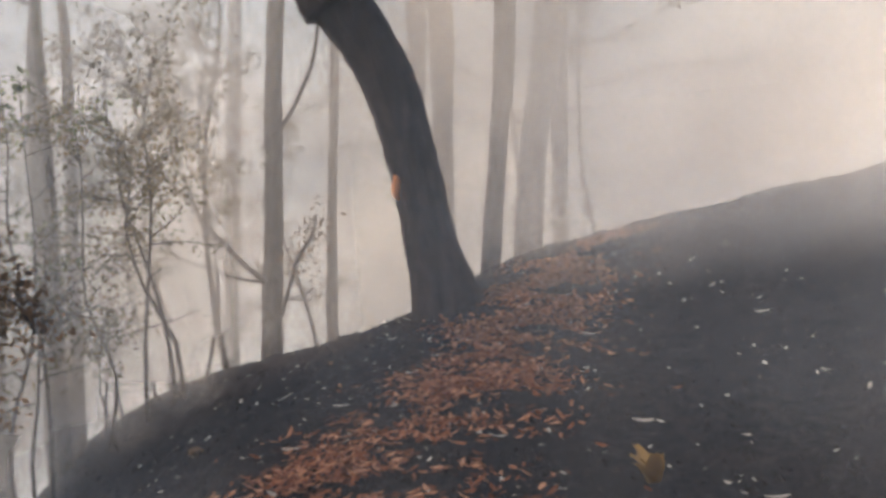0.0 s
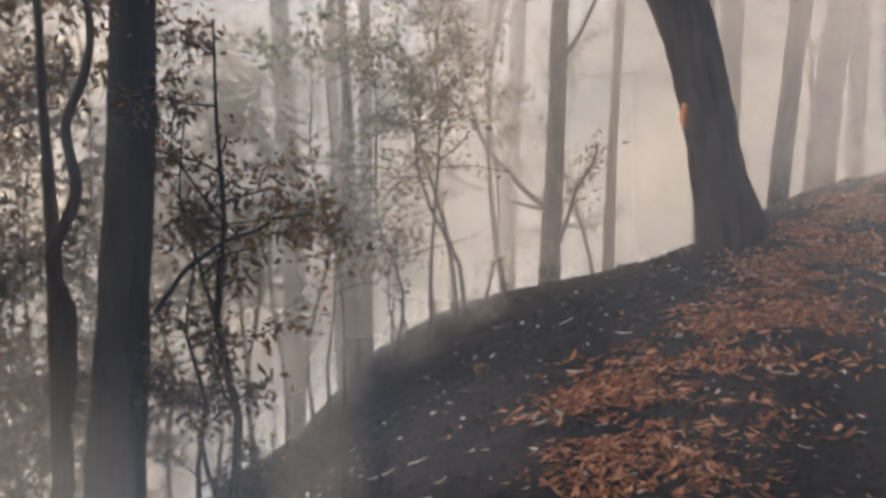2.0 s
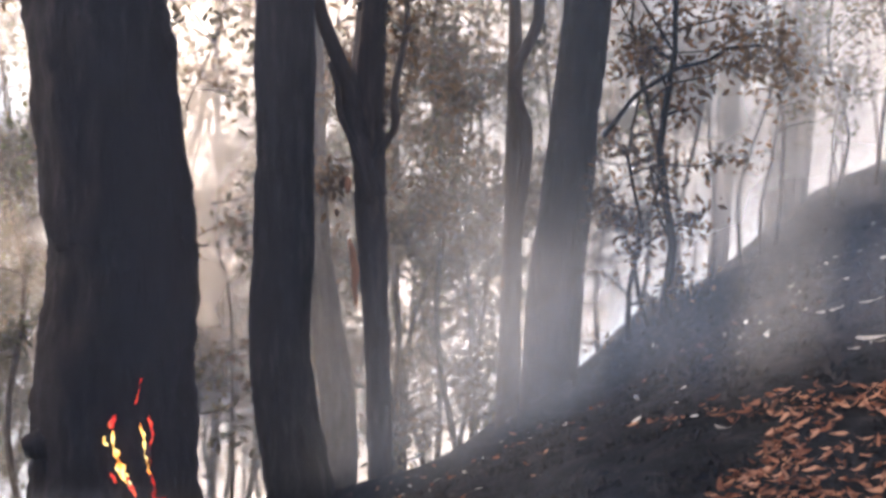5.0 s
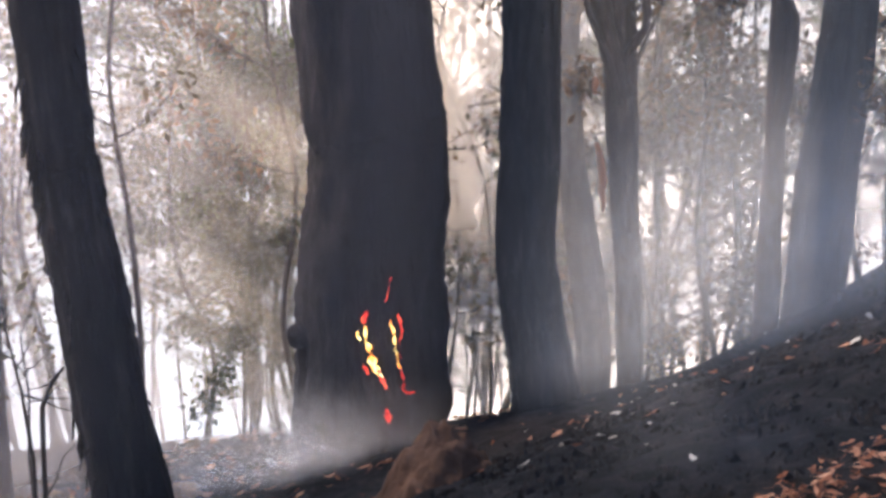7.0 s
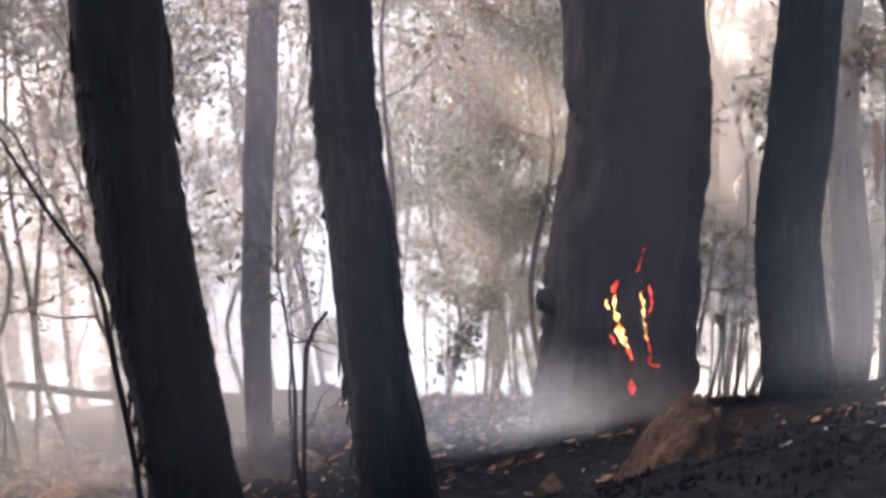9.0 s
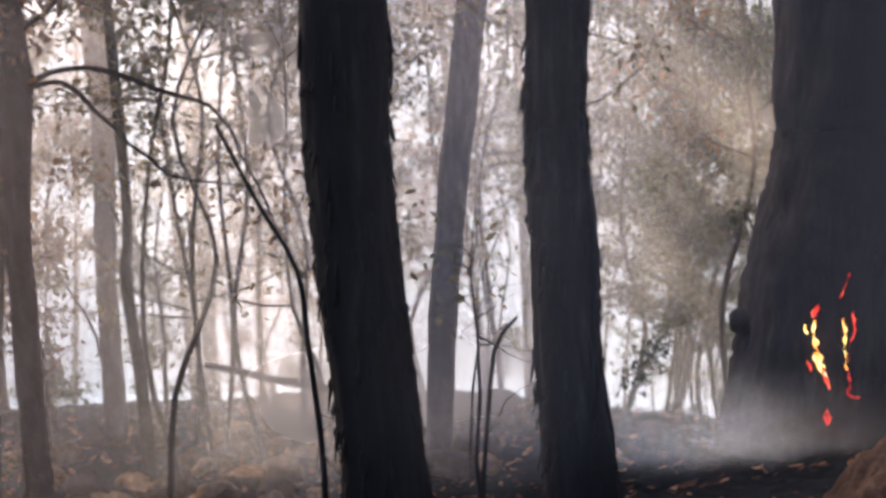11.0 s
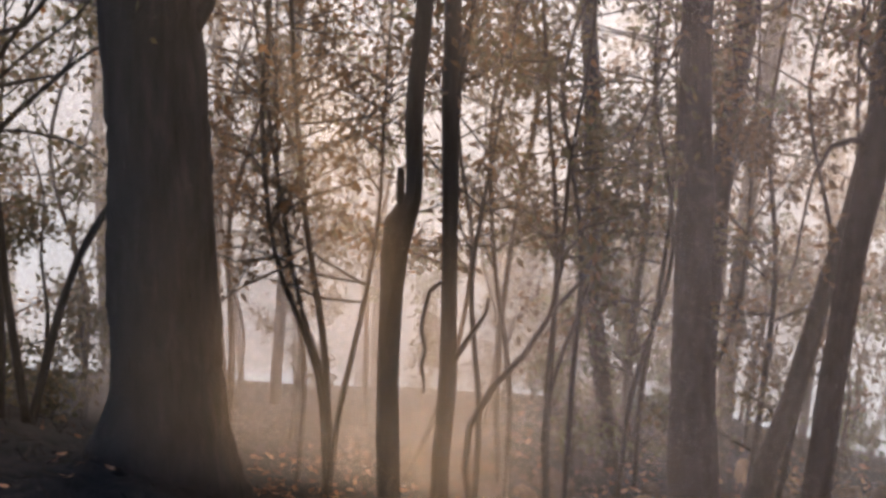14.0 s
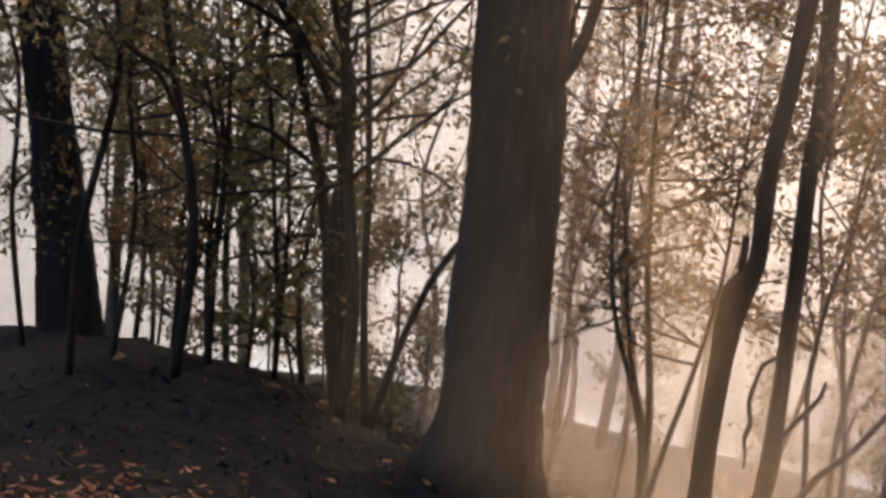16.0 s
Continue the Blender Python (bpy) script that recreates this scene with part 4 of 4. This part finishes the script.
sapling(-8.38, 3.09, height=6.0, leaves=500, radius=0.035, low=0.4)
sapling(-9.59, 7.92, height=7.0, leaves=2400, radius=0.03, low=0.25, spread=0.6)
sapling(-12.29, 1.81, height=7.0, leaves=1600, radius=0.03, low=0.35, spread=0.6)
sapling(-12.74, 4.24, height=7.0, leaves=1200, radius=0.03, low=0.4, spread=0.7)
sapling(-8.39, 9.87, height=6.0, leaves=1500, radius=0.03, low=0.2, spread=0.7)
sapling(-6.58, 1.81, height=2.3, leaves=60, radius=0.02, low=0.6, spread=0.4)
sapling(-7.95, 2.09, height=2.2, leaves=40, radius=0.018, low=0.5, spread=0.6)
sapling(-9.48, 1.08, height=5.0, leaves=700, radius=0.03, low=0.4, lean=(0.0, 0.1))
sapling(-9.39, 0.99, height=4.5, leaves=500, radius=0.028, low=0.4, lean=(0.0, -0.12))
sapling(-11.57, -0.07, height=7.0, leaves=2000, radius=0.035, low=0.2, spread=0.7)
sapling(-12.53, 0.76, height=7.5, leaves=2400, radius=0.04, low=0.25, spread=0.6)
sapling(-10.27, 5.12, height=5.5, leaves=9000, leaf=0.075, radius=0.03, low=0.2, spread=0.7, stems=3, mat_leaf=M_BUSH, label="feathery dark green bush with bare lower stems")
sapling(-12.61, 3.23, height=7.0, leaves=2000, radius=0.03, low=0.3, spread=0.7)
sapling(-10.95, -2.40, height=7.0, leaves=2600, radius=0.04, low=0.1, spread=0.6)
sapling(-11.56, -4.02, height=8.0, leaves=3000, radius=0.06, low=0.15, spread=0.6, mat_leaf=M_LEAF_BROWN)
sapling(-8.97, -3.81, height=6.5, leaves=1200, radius=0.03, low=0.4, spread=0.7)
sapling(-7.77, -4.04, height=6.0, leaves=1000, radius=0.03, low=0.4, spread=0.7, mat_leaf=M_LEAF_BROWN)
sapling(-9.25, -4.43, height=7.0, leaves=2000, radius=0.035, low=0.25, spread=0.6, mat_leaf=M_LEAF_BROWN)
sapling(-7.49, -5.38, height=6.0, leaves=2000, radius=0.035, low=0.4, spread=0.6, stems=3, mat_leaf=M_LEAF_BROWN, label="slender multi-stemmed sapling with browned leaves")
sapling(-8.13, -6.20, height=7.0, leaves=1800, radius=0.03, low=0.4, spread=0.7, mat_leaf=M_LEAF_BROWN)
sapling(-6.80, -3.51, height=5.0, leaves=500, radius=0.03, low=0.4, lean=(0.02, 0.12))
sapling(-8.78, -3.76, height=6.5, leaves=2200, radius=0.04, low=0.2, spread=0.6)
sapling(-9.94, -4.83, height=7.5, leaves=2200, radius=0.04, low=0.3, spread=0.7)
sapling(-10.97, -3.64, height=7.0, leaves=2600, radius=0.035, low=0.05, spread=0.6, mat_leaf=M_LEAF_GREEN)
sapling(-7.33, -5.29, height=6.5, leaves=1800, radius=0.04, low=0.45, spread=0.6, mat_leaf=M_LEAF_BROWN)
sapling(-9.53, -7.36, height=7.5, leaves=2600, radius=0.04, low=0.3, spread=0.6, mat_leaf=M_LEAF_BROWN)
sapling(-4.92, -6.50, height=6.5, leaves=2200, radius=0.065, low=0.35, spread=0.6, stems=4, label="dark multi-stemmed young tree with small leaves")
sapling(-5.35, -6.68, height=6.5, leaves=1500, radius=0.04, low=0.35, spread=0.6, stems=2)
sapling(-3.64, -6.83, height=6.5, leaves=2000, radius=0.045, low=0.3, spread=0.6)
sapling(-4.44, -7.76, height=5.5, leaves=4000, leaf=0.06, radius=0.03, low=0.05, spread=0.7, stems=4, tuft=0.07, label="dark feathery shrub crowded with thin stems")
sapling(-5.20, -7.89, height=4.5, leaves=2500, radius=0.03, low=0.1, spread=0.6, stems=2)
sapling(-3.73, -8.12, height=6.5, leaves=2200, radius=0.03, low=0.2, spread=0.6)
sapling(-3.44, -9.31, height=6.5, leaves=2600, radius=0.03, low=0.2, spread=0.6)
sapling(-3.05, -7.32, height=6.0, leaves=1600, radius=0.035, low=0.3, spread=0.6)
sapling(-8.55, -9.74, height=8.0, leaves=2600, radius=0.035, low=0.2, spread=0.6)
sapling(-7.04, -11.45, height=8.0, leaves=2600, radius=0.035, low=0.2, spread=0.6)
sapling(-4.36, 11.71, height=4.8, leaves=500, radius=0.03, low=0.3, spread=0.6)
sapling(-4.11, 12.86, height=4.5, leaves=700, radius=0.025, low=0.3, spread=0.6)
sapling(-5.16, 12.80, height=5.5, leaves=600, radius=0.03, low=0.3, spread=0.6)
sapling(-3.47, 12.32, height=4.5, leaves=500, radius=0.03, low=0.45, spread=0.6)
sapling(-5.18, 11.91, height=4.5, leaves=900, radius=0.03, low=0.2, spread=0.6)
sapling(-4.64, 8.63, height=3.0, leaves=1500, radius=0.03, low=0.1, spread=0.7, mat_leaf=M_LEAF_BROWN)
sapling(-6.11, 10.86, height=5.0, leaves=1500, radius=0.035, low=0.2, spread=0.6)
sapling(-5.75, 12.16, height=5.5, leaves=1600, radius=0.035, low=0.3, spread=0.6, mat_leaf=M_LEAF_GREEN)
sapling(-3.21, 12.91, height=3.6, leaves=1100, radius=0.035, low=0.5, spread=0.6, lean=(-0.15, 0.0))
sapling(-3.89, 12.19, height=1.9, leaves=350, radius=0.016, low=0.5, spread=0.6)
sapling(-3.88, 15.01, height=5.4, leaves=1800, radius=0.035, low=0.55, spread=0.8)
sapling(-3.42, 16.65, height=9.5, leaves=3000, leaf=0.075, radius=0.05, low=0.5, spread=0.8)
sapling(-2.28, 18.86, height=5.5, leaves=2200, leaf=0.075, radius=0.05, low=0.3, spread=0.8)
sapling(2.88, 19.79, height=8.5, leaves=3600, leaf=0.08, radius=0.05, low=0.3, spread=0.9)
sapling(1.30, 20.96, height=9.5, leaves=3600, leaf=0.08, radius=0.05, low=0.3, spread=0.9)
sapling(-10.29, 1.01, height=6.0, leaves=3600, radius=0.035, low=0.4, spread=0.8)
sapling(-10.96, 0.10, height=6.5, leaves=3200, radius=0.035, low=0.45, spread=0.8)
sapling(-9.17, -0.36, height=5.8, leaves=2200, radius=0.035, low=0.6, spread=0.9)
sapling(-10.39, -2.62, height=6.5, leaves=3200, radius=0.035, low=0.4, spread=0.8, mat_leaf=M_LEAF_BROWN)
sapling(-7.94, -6.93, height=6.5, leaves=3200, radius=0.035, low=0.35, spread=0.8, mat_leaf=M_LEAF_BROWN)
sapling(-8.99, -5.52, height=6.5, leaves=3000, radius=0.035, low=0.35, spread=0.8)
sapling(-6.48, 7.36, height=4.2, leaves=2400, leaf=0.1, radius=0.03, low=0.05, spread=0.8, mat_leaf=M_LEAF_BROWN)
sapling(-6.31, 8.25, height=4.8, leaves=2600, leaf=0.1, radius=0.03, low=0.1, spread=0.8)
sapling(-4.53, 8.86, height=3.6, leaves=1300, leaf=0.1, radius=0.03, low=0.2, spread=0.8, mat_leaf=M_LEAF_BROWN)
sapling(-4.90, 10.46, height=4.6, leaves=1400, leaf=0.1, radius=0.03, low=0.35, spread=0.8, mat_leaf=M_LEAF_GREEN)
sapling(-7.40, 7.61, height=4.8, leaves=2200, leaf=0.1, radius=0.03, low=0.15, spread=0.8)
sapling(-9.86, 4.82, height=5.5, leaves=3000, leaf=0.07, radius=0.03, low=0.35, spread=0.9, mat_leaf=M_LEAF_GREEN)
sapling(-11.37, 6.24, height=6.5, leaves=2600, radius=0.03, low=0.3, spread=0.9, mat_leaf=M_LEAF_GREEN)

for x, y, h in ((-6.3, 7.1, 6.5), (-6.9, 7.5, 7.0), (-5.9, 7.7, 6.2), (-8.6, 4.9, 6.5)):
    sapling(x, y, height=h, leaves=2600, leaf=0.105, radius=0.035, low=0.4, spread=0.6, mat_leaf=M_LEAF_BROWN, label="young eucalyptus thick with browned leaves")
for x, y, h in ((-7.75, 6.5, 6.5), (-7.4, 7.0, 6.0), (-8.3, 6.6, 8.0), (-8.2, 6.2, 8.0), (-8.9, 7.2, 8.5)):
    sapling(x, y, height=h, leaves=850, leaf=0.1, radius=0.022, low=0.15, spread=0.5, label="slender young eucalyptus leafy down to the ground")
for x, y, h in ((-10.2, 0.6, 7.5), (-9.9, -0.2, 7.5), (-10.9, 0.2, 8.0), (-10.4, -1.5, 8.0), (-9.6, -1.9, 7.5), (-9.4, -3.3, 7.5), (-8.3, -3.4, 7.0)):
    sapling(x, y, height=h, leaves=2600, leaf=0.1, radius=0.032, low=0.55, spread=0.7, label="tall thin eucalyptus sapling with a leafy top")

# ------------------------------------------------------------------ understorey farther off
def scatter(count, seed, r0, r1, a0, a1, **k):
    rng = random.Random(seed)
    for _ in range(count):
        a, r = radians(rng.uniform(a0, a1)), rng.uniform(r0, r1)
        kk = dict(k)
        h = kk.pop("h")
        kk["radius"] = rng.uniform(0.02, 0.045)
        kk["mat_leaf"] = rng.choice([M_LEAF, M_LEAF, M_LEAF_BROWN, M_LEAF_GREEN])
        sapling(-math.sin(a) * r, math.cos(a) * r, rng.uniform(*h), **kk)


scatter(9, 1, 11, 16, 30, 48, h=(4, 7), leaves=2200)
scatter(8, 21, 12, 15, 43, 62, h=(4.5, 8), leaves=2600, leaf=0.1, spread=0.7, low=0.1)
scatter(9, 2, 15, 20, 8, 28, h=(4, 6.5), leaves=1200)
scatter(10, 3, 11, 17, 48, 75, h=(4, 8), leaves=1900)
scatter(14, 4, 12, 18, 75, 112, h=(5, 9), leaves=2300)
scatter(18, 5, 11, 18, 112, 165, h=(5, 9), leaves=1800)
scatter(16, 6, 12, 18, 72, 120, h=(2, 4), leaves=1600, low=0.05)
scatter(14, 7, 9.5, 14, 136, 164, h=(2.5, 5), leaves=1600, low=0.05)
scatter(12, 9, 15, 22, 58, 104, h=(6, 10), leaves=3000, leaf=0.1, spread=0.8)
scatter(10, 8, 12, 17, 104, 138, h=(2, 4.5), leaves=2200, low=0.05)


def poles(count, seed, r0, r1, a0, a1):
    """Plain thin trunks farther down the slope."""
    rng = random.Random(seed)
    for _ in range(count):
        a, r = radians(rng.uniform(a0, a1)), rng.uniform(r0, r1)
        x, y, w = -math.sin(a) * r, math.cos(a) * r, rng.uniform(0.05, 0.13)
        z, lx, ly = ground_z(x, y), rng.gauss(0, 0.05), rng.gauss(0, 0.05)
        big([(x, y, z + 0.1, w), (x + lx * 2, y + ly * 2, z + 2, w * 0.92), (x + lx * 5 + rng.gauss(0, 0.06), y + ly * 5, z + 5, w * 0.8)],
            label="slim trunk standing deep in the smoke", style=rng.choice(["", "pale", "dark"]), crown=0.6)


poles(9, 11, 13, 20, 70, 112)
poles(12, 12, 12, 20, 112, 165)
poles(6, 13, 13, 19, 30, 62)

# ------------------------------------------------------------------ rocks on the gully floor
rng = random.Random(40)
for i in range(95):
    x, y = rng.uniform(-13.0, -7.6), rng.uniform(-4.5, 4.5)
    stone(x, y, rng.choice([0.09, 0.13, 0.17, 0.22, 0.3]) * rng.uniform(0.8, 1.2), rng.uniform(0, 6.28), sink=rng.uniform(0.15, 0.4), tilt=rng.uniform(-0.4, 0.4),
          label="brown angular rock on the gully floor, tinted from dark to sunlit")
for i in range(80):
    x, y = rng.uniform(-11.0, -8.0), rng.uniform(-2.6, 2.6)
    stone(x, y, rng.uniform(0.08, 0.25), rng.uniform(0, 6.28), sink=rng.uniform(0.1, 0.35), tilt=rng.uniform(-0.5, 0.5),
          label="brown angular rock on the gully floor, tinted from dark to sunlit")
for i in range(30):
    x, y = rng.uniform(-7.5, -3.5), rng.uniform(-12, -6)
    stone(x, y, rng.uniform(0.06, 0.16), rng.uniform(0, 6.28), sink=0.35, label="small sooty rock under the shaded scrub")


# ------------------------------------------------------------------ litter
def flat_leaf(verts, faces, rng, x, y, length, width, lift=0.01):
    e = 0.06
    z = ground_z(x, y)
    n = Vector(((ground_z(x - e, y) - ground_z(x + e, y)) / (2 * e), (ground_z(x, y - e) - ground_z(x, y + e)) / (2 * e), 1)).normalized()
    n = (n + Vector((rng.gauss(0, 0.3), rng.gauss(0, 0.3), 0))).normalized()
    a = rng.uniform(0, 6.28)
    way = n.cross(Vector((math.cos(a), math.sin(a), 0.1))).normalized()
    side = n.cross(way)
    o, c = len(verts), Vector((x, y, z)) + n * (lift + rng.uniform(0.0, 0.03))
    curl = n * (length * rng.uniform(0.0, 0.22))
    bow = side * (length * rng.uniform(-0.12, 0.12))
    verts += [c - way * length * 0.5 + curl, c - way * length * 0.2 + side * width * 0.5, c - way * length * 0.2 - side * width * 0.42 + n * 0.006,
              c + way * length * 0.18 + side * width * 0.38 + bow, c + way * length * 0.18 - side * width * 0.4 + bow, c + way * length * 0.5 + curl * rng.uniform(0.2, 1.0) + bow * 2]
    faces += [(o, o + 1, o + 2), (o + 1, o + 3, o + 4, o + 2), (o + 3, o + 5, o + 4)]


def path_x(y):
    """The middle of the leaf-strewn strip along the track."""
    knots = ((2.0, -1.15), (3.0, -1.1), (4.5, -0.5), (6.0, -0.55), (7.4, 0.0), (10.5, 0.7), (13.0, 1.5), (18, 3.0))
    for (y0, x0), (y1, x1) in zip(knots, knots[1:]):
        if y <= y1:
            return x0 + (x1 - x0) * (y - y0) / (y1 - y0)
    return knots[-1][1]


rng = random.Random(7)
lv, lf = [], []
placed = 0
while placed < 9000:
    y = rng.uniform(1.8, 15)
    x = path_x(y) + rng.gauss(0, 0.42)
    if noise.noise((x * 1.1, y * 1.1, 9)) + 0.35 * noise.noise((x * 4, y * 4, 2)) < rng.uniform(-0.2, 0.32):
        continue
    if y < 3.2 and x < -1.35:
        continue
    n = rng.uniform(0.05, 0.12) * min(1, 0.2 + y / 8)
    flat_leaf(lv, lf, rng, x, y, n, n * rng.uniform(0.2, 0.42))
    placed += 1
for cx, cy, sx, n in ((-1.6, -4.2, 0.5, 420), (-2.2, -3.3, 0.35, 380)):
    for _ in range(n):
        k = rng.uniform(0.03, 0.09)
        flat_leaf(lv, lf, rng, rng.gauss(cx, sx), rng.gauss(cy, sx * 0.7), k, k * rng.uniform(0.25, 0.5))
for _ in range(150):
    k = rng.uniform(0.03, 0.09)
    flat_leaf(lv, lf, rng, rng.uniform(-6.5, -1.0), rng.uniform(-8, -2.6), k, k * rng.uniform(0.25, 0.5))
for _ in range(3500):
    k = rng.uniform(0.06, 0.14)
    flat_leaf(lv, lf, rng, rng.uniform(-14, -6), rng.uniform(-7, 6), k, k * rng.uniform(0.25, 0.5))
for _ in range(90):
    k = rng.uniform(0.03, 0.08)
    flat_leaf(lv, lf, rng, rng.uniform(-5.5, -2.2), rng.uniform(2.2, 6.5), k, k * rng.uniform(0.25, 0.5))
tagged(new("leaf_litter", mesh_of("leaf_litter", lv, lf, M_LITTER, False)), "dry red-brown gum leaves strewn along the track", "leaves", kind="stuff")

lv, lf = [], []
for _ in range(900):
    x, y = rng.uniform(-7.0, -1.2), rng.uniform(-8.0, -2.4)
    n = rng.uniform(0.12, 0.5)
    flat_leaf(lv, lf, rng, x, y, n, rng.uniform(0.008, 0.02))
for _ in range(700):
    x, y = rng.uniform(-13.0, -7.0), rng.uniform(-5, 5)
    flat_leaf(lv, lf, rng, x, y, rng.uniform(0.15, 0.6), rng.uniform(0.01, 0.025))
tagged(new("twig_litter", mesh_of("twig_litter", lv, lf, M_DARK, False)), "thin charred twigs littering the burnt slope", "twigs", kind="stuff")

lv, lf = [], []
for _ in range(520):
    y = rng.uniform(2.2, 16)
    n = rng.uniform(0.02, 0.07)
    flat_leaf(lv, lf, rng, rng.uniform(-2.6, 4.2), y, n, n * rng.uniform(0.3, 0.6))
for _ in range(45):
    n = rng.uniform(0.02, 0.07)
    flat_leaf(lv, lf, rng, rng.uniform(-5.0, -2.0), rng.uniform(2.4, 7.5), n, n * rng.uniform(0.2, 0.5))
tagged(new("leaf_scraps", mesh_of("leaf_scraps", lv, lf, M_ASHLEAF, False)), "small bleached leaf scraps scattered on black soil", "leaves", kind="stuff")

cv, cf = [], []
for _ in range(26000):
    y, x = (rng.uniform(-6, 13), rng.uniform(-4.5, 3.5)) if rng.random() < 0.4 else (rng.uniform(0.8, 6), rng.uniform(-4, 0.5))
    if y < 1.2 and x > -1.2:
        continue
    s, z = rng.uniform(0.006, 0.026) * min(1, 0.2 + math.hypot(x, y) / 8), ground_z(x, y)
    o = len(cv)
    c = Vector((x, y, z))
    cv += [c + Vector((rng.gauss(0, s), rng.gauss(0, s), -0.01)) for _ in range(3)] + [c + Vector((rng.gauss(0, s * 0.5), rng.gauss(0, s * 0.5), s * rng.uniform(0.8, 2)))]
    cf += [(o, o + 1, o + 3), (o + 1, o + 2, o + 3), (o + 2, o, o + 3)]
tagged(new("charcoal", mesh_of("charcoal", cv, cf, M_CHAR, False)), "crumbs of charcoal covering the burnt ground", "charcoal", kind="stuff")


def chip(x, y, length=0.12, turn=0.0):
    """A curled flake of pale bark."""
    verts, faces = [], []
    c, s = math.cos(turn), math.sin(turn)
    for i in range(7):
        k = i / 6 - 0.5
        w = length * 0.18 * math.cos(k * 2.4)
        for v in (-1, 0, 1):
            px, py = x + c * k * length - s * v * w, y + s * k * length + c * v * w
            verts.append((px, py, ground_z(px, py) + 0.012 + 0.35 * length * k * k + 0.15 * w * abs(v)))
    for i in range(6):
        for v in range(2):
            a = i * 3 + v
            faces.append((a, a + 1, a + 4, a + 3))
    tagged(new("bark_chip", mesh_of("bark_chip", verts, faces, M_ASHLEAF)), "curled flake of pale bark on black soil", "bark chip", "bark chips on the track")


for i in range(46):
    y = rng.uniform(2.6, 12)
    chip(rng.uniform(-2.4, 3.2), y, rng.uniform(0.07, 0.15), rng.uniform(0, 3.14))
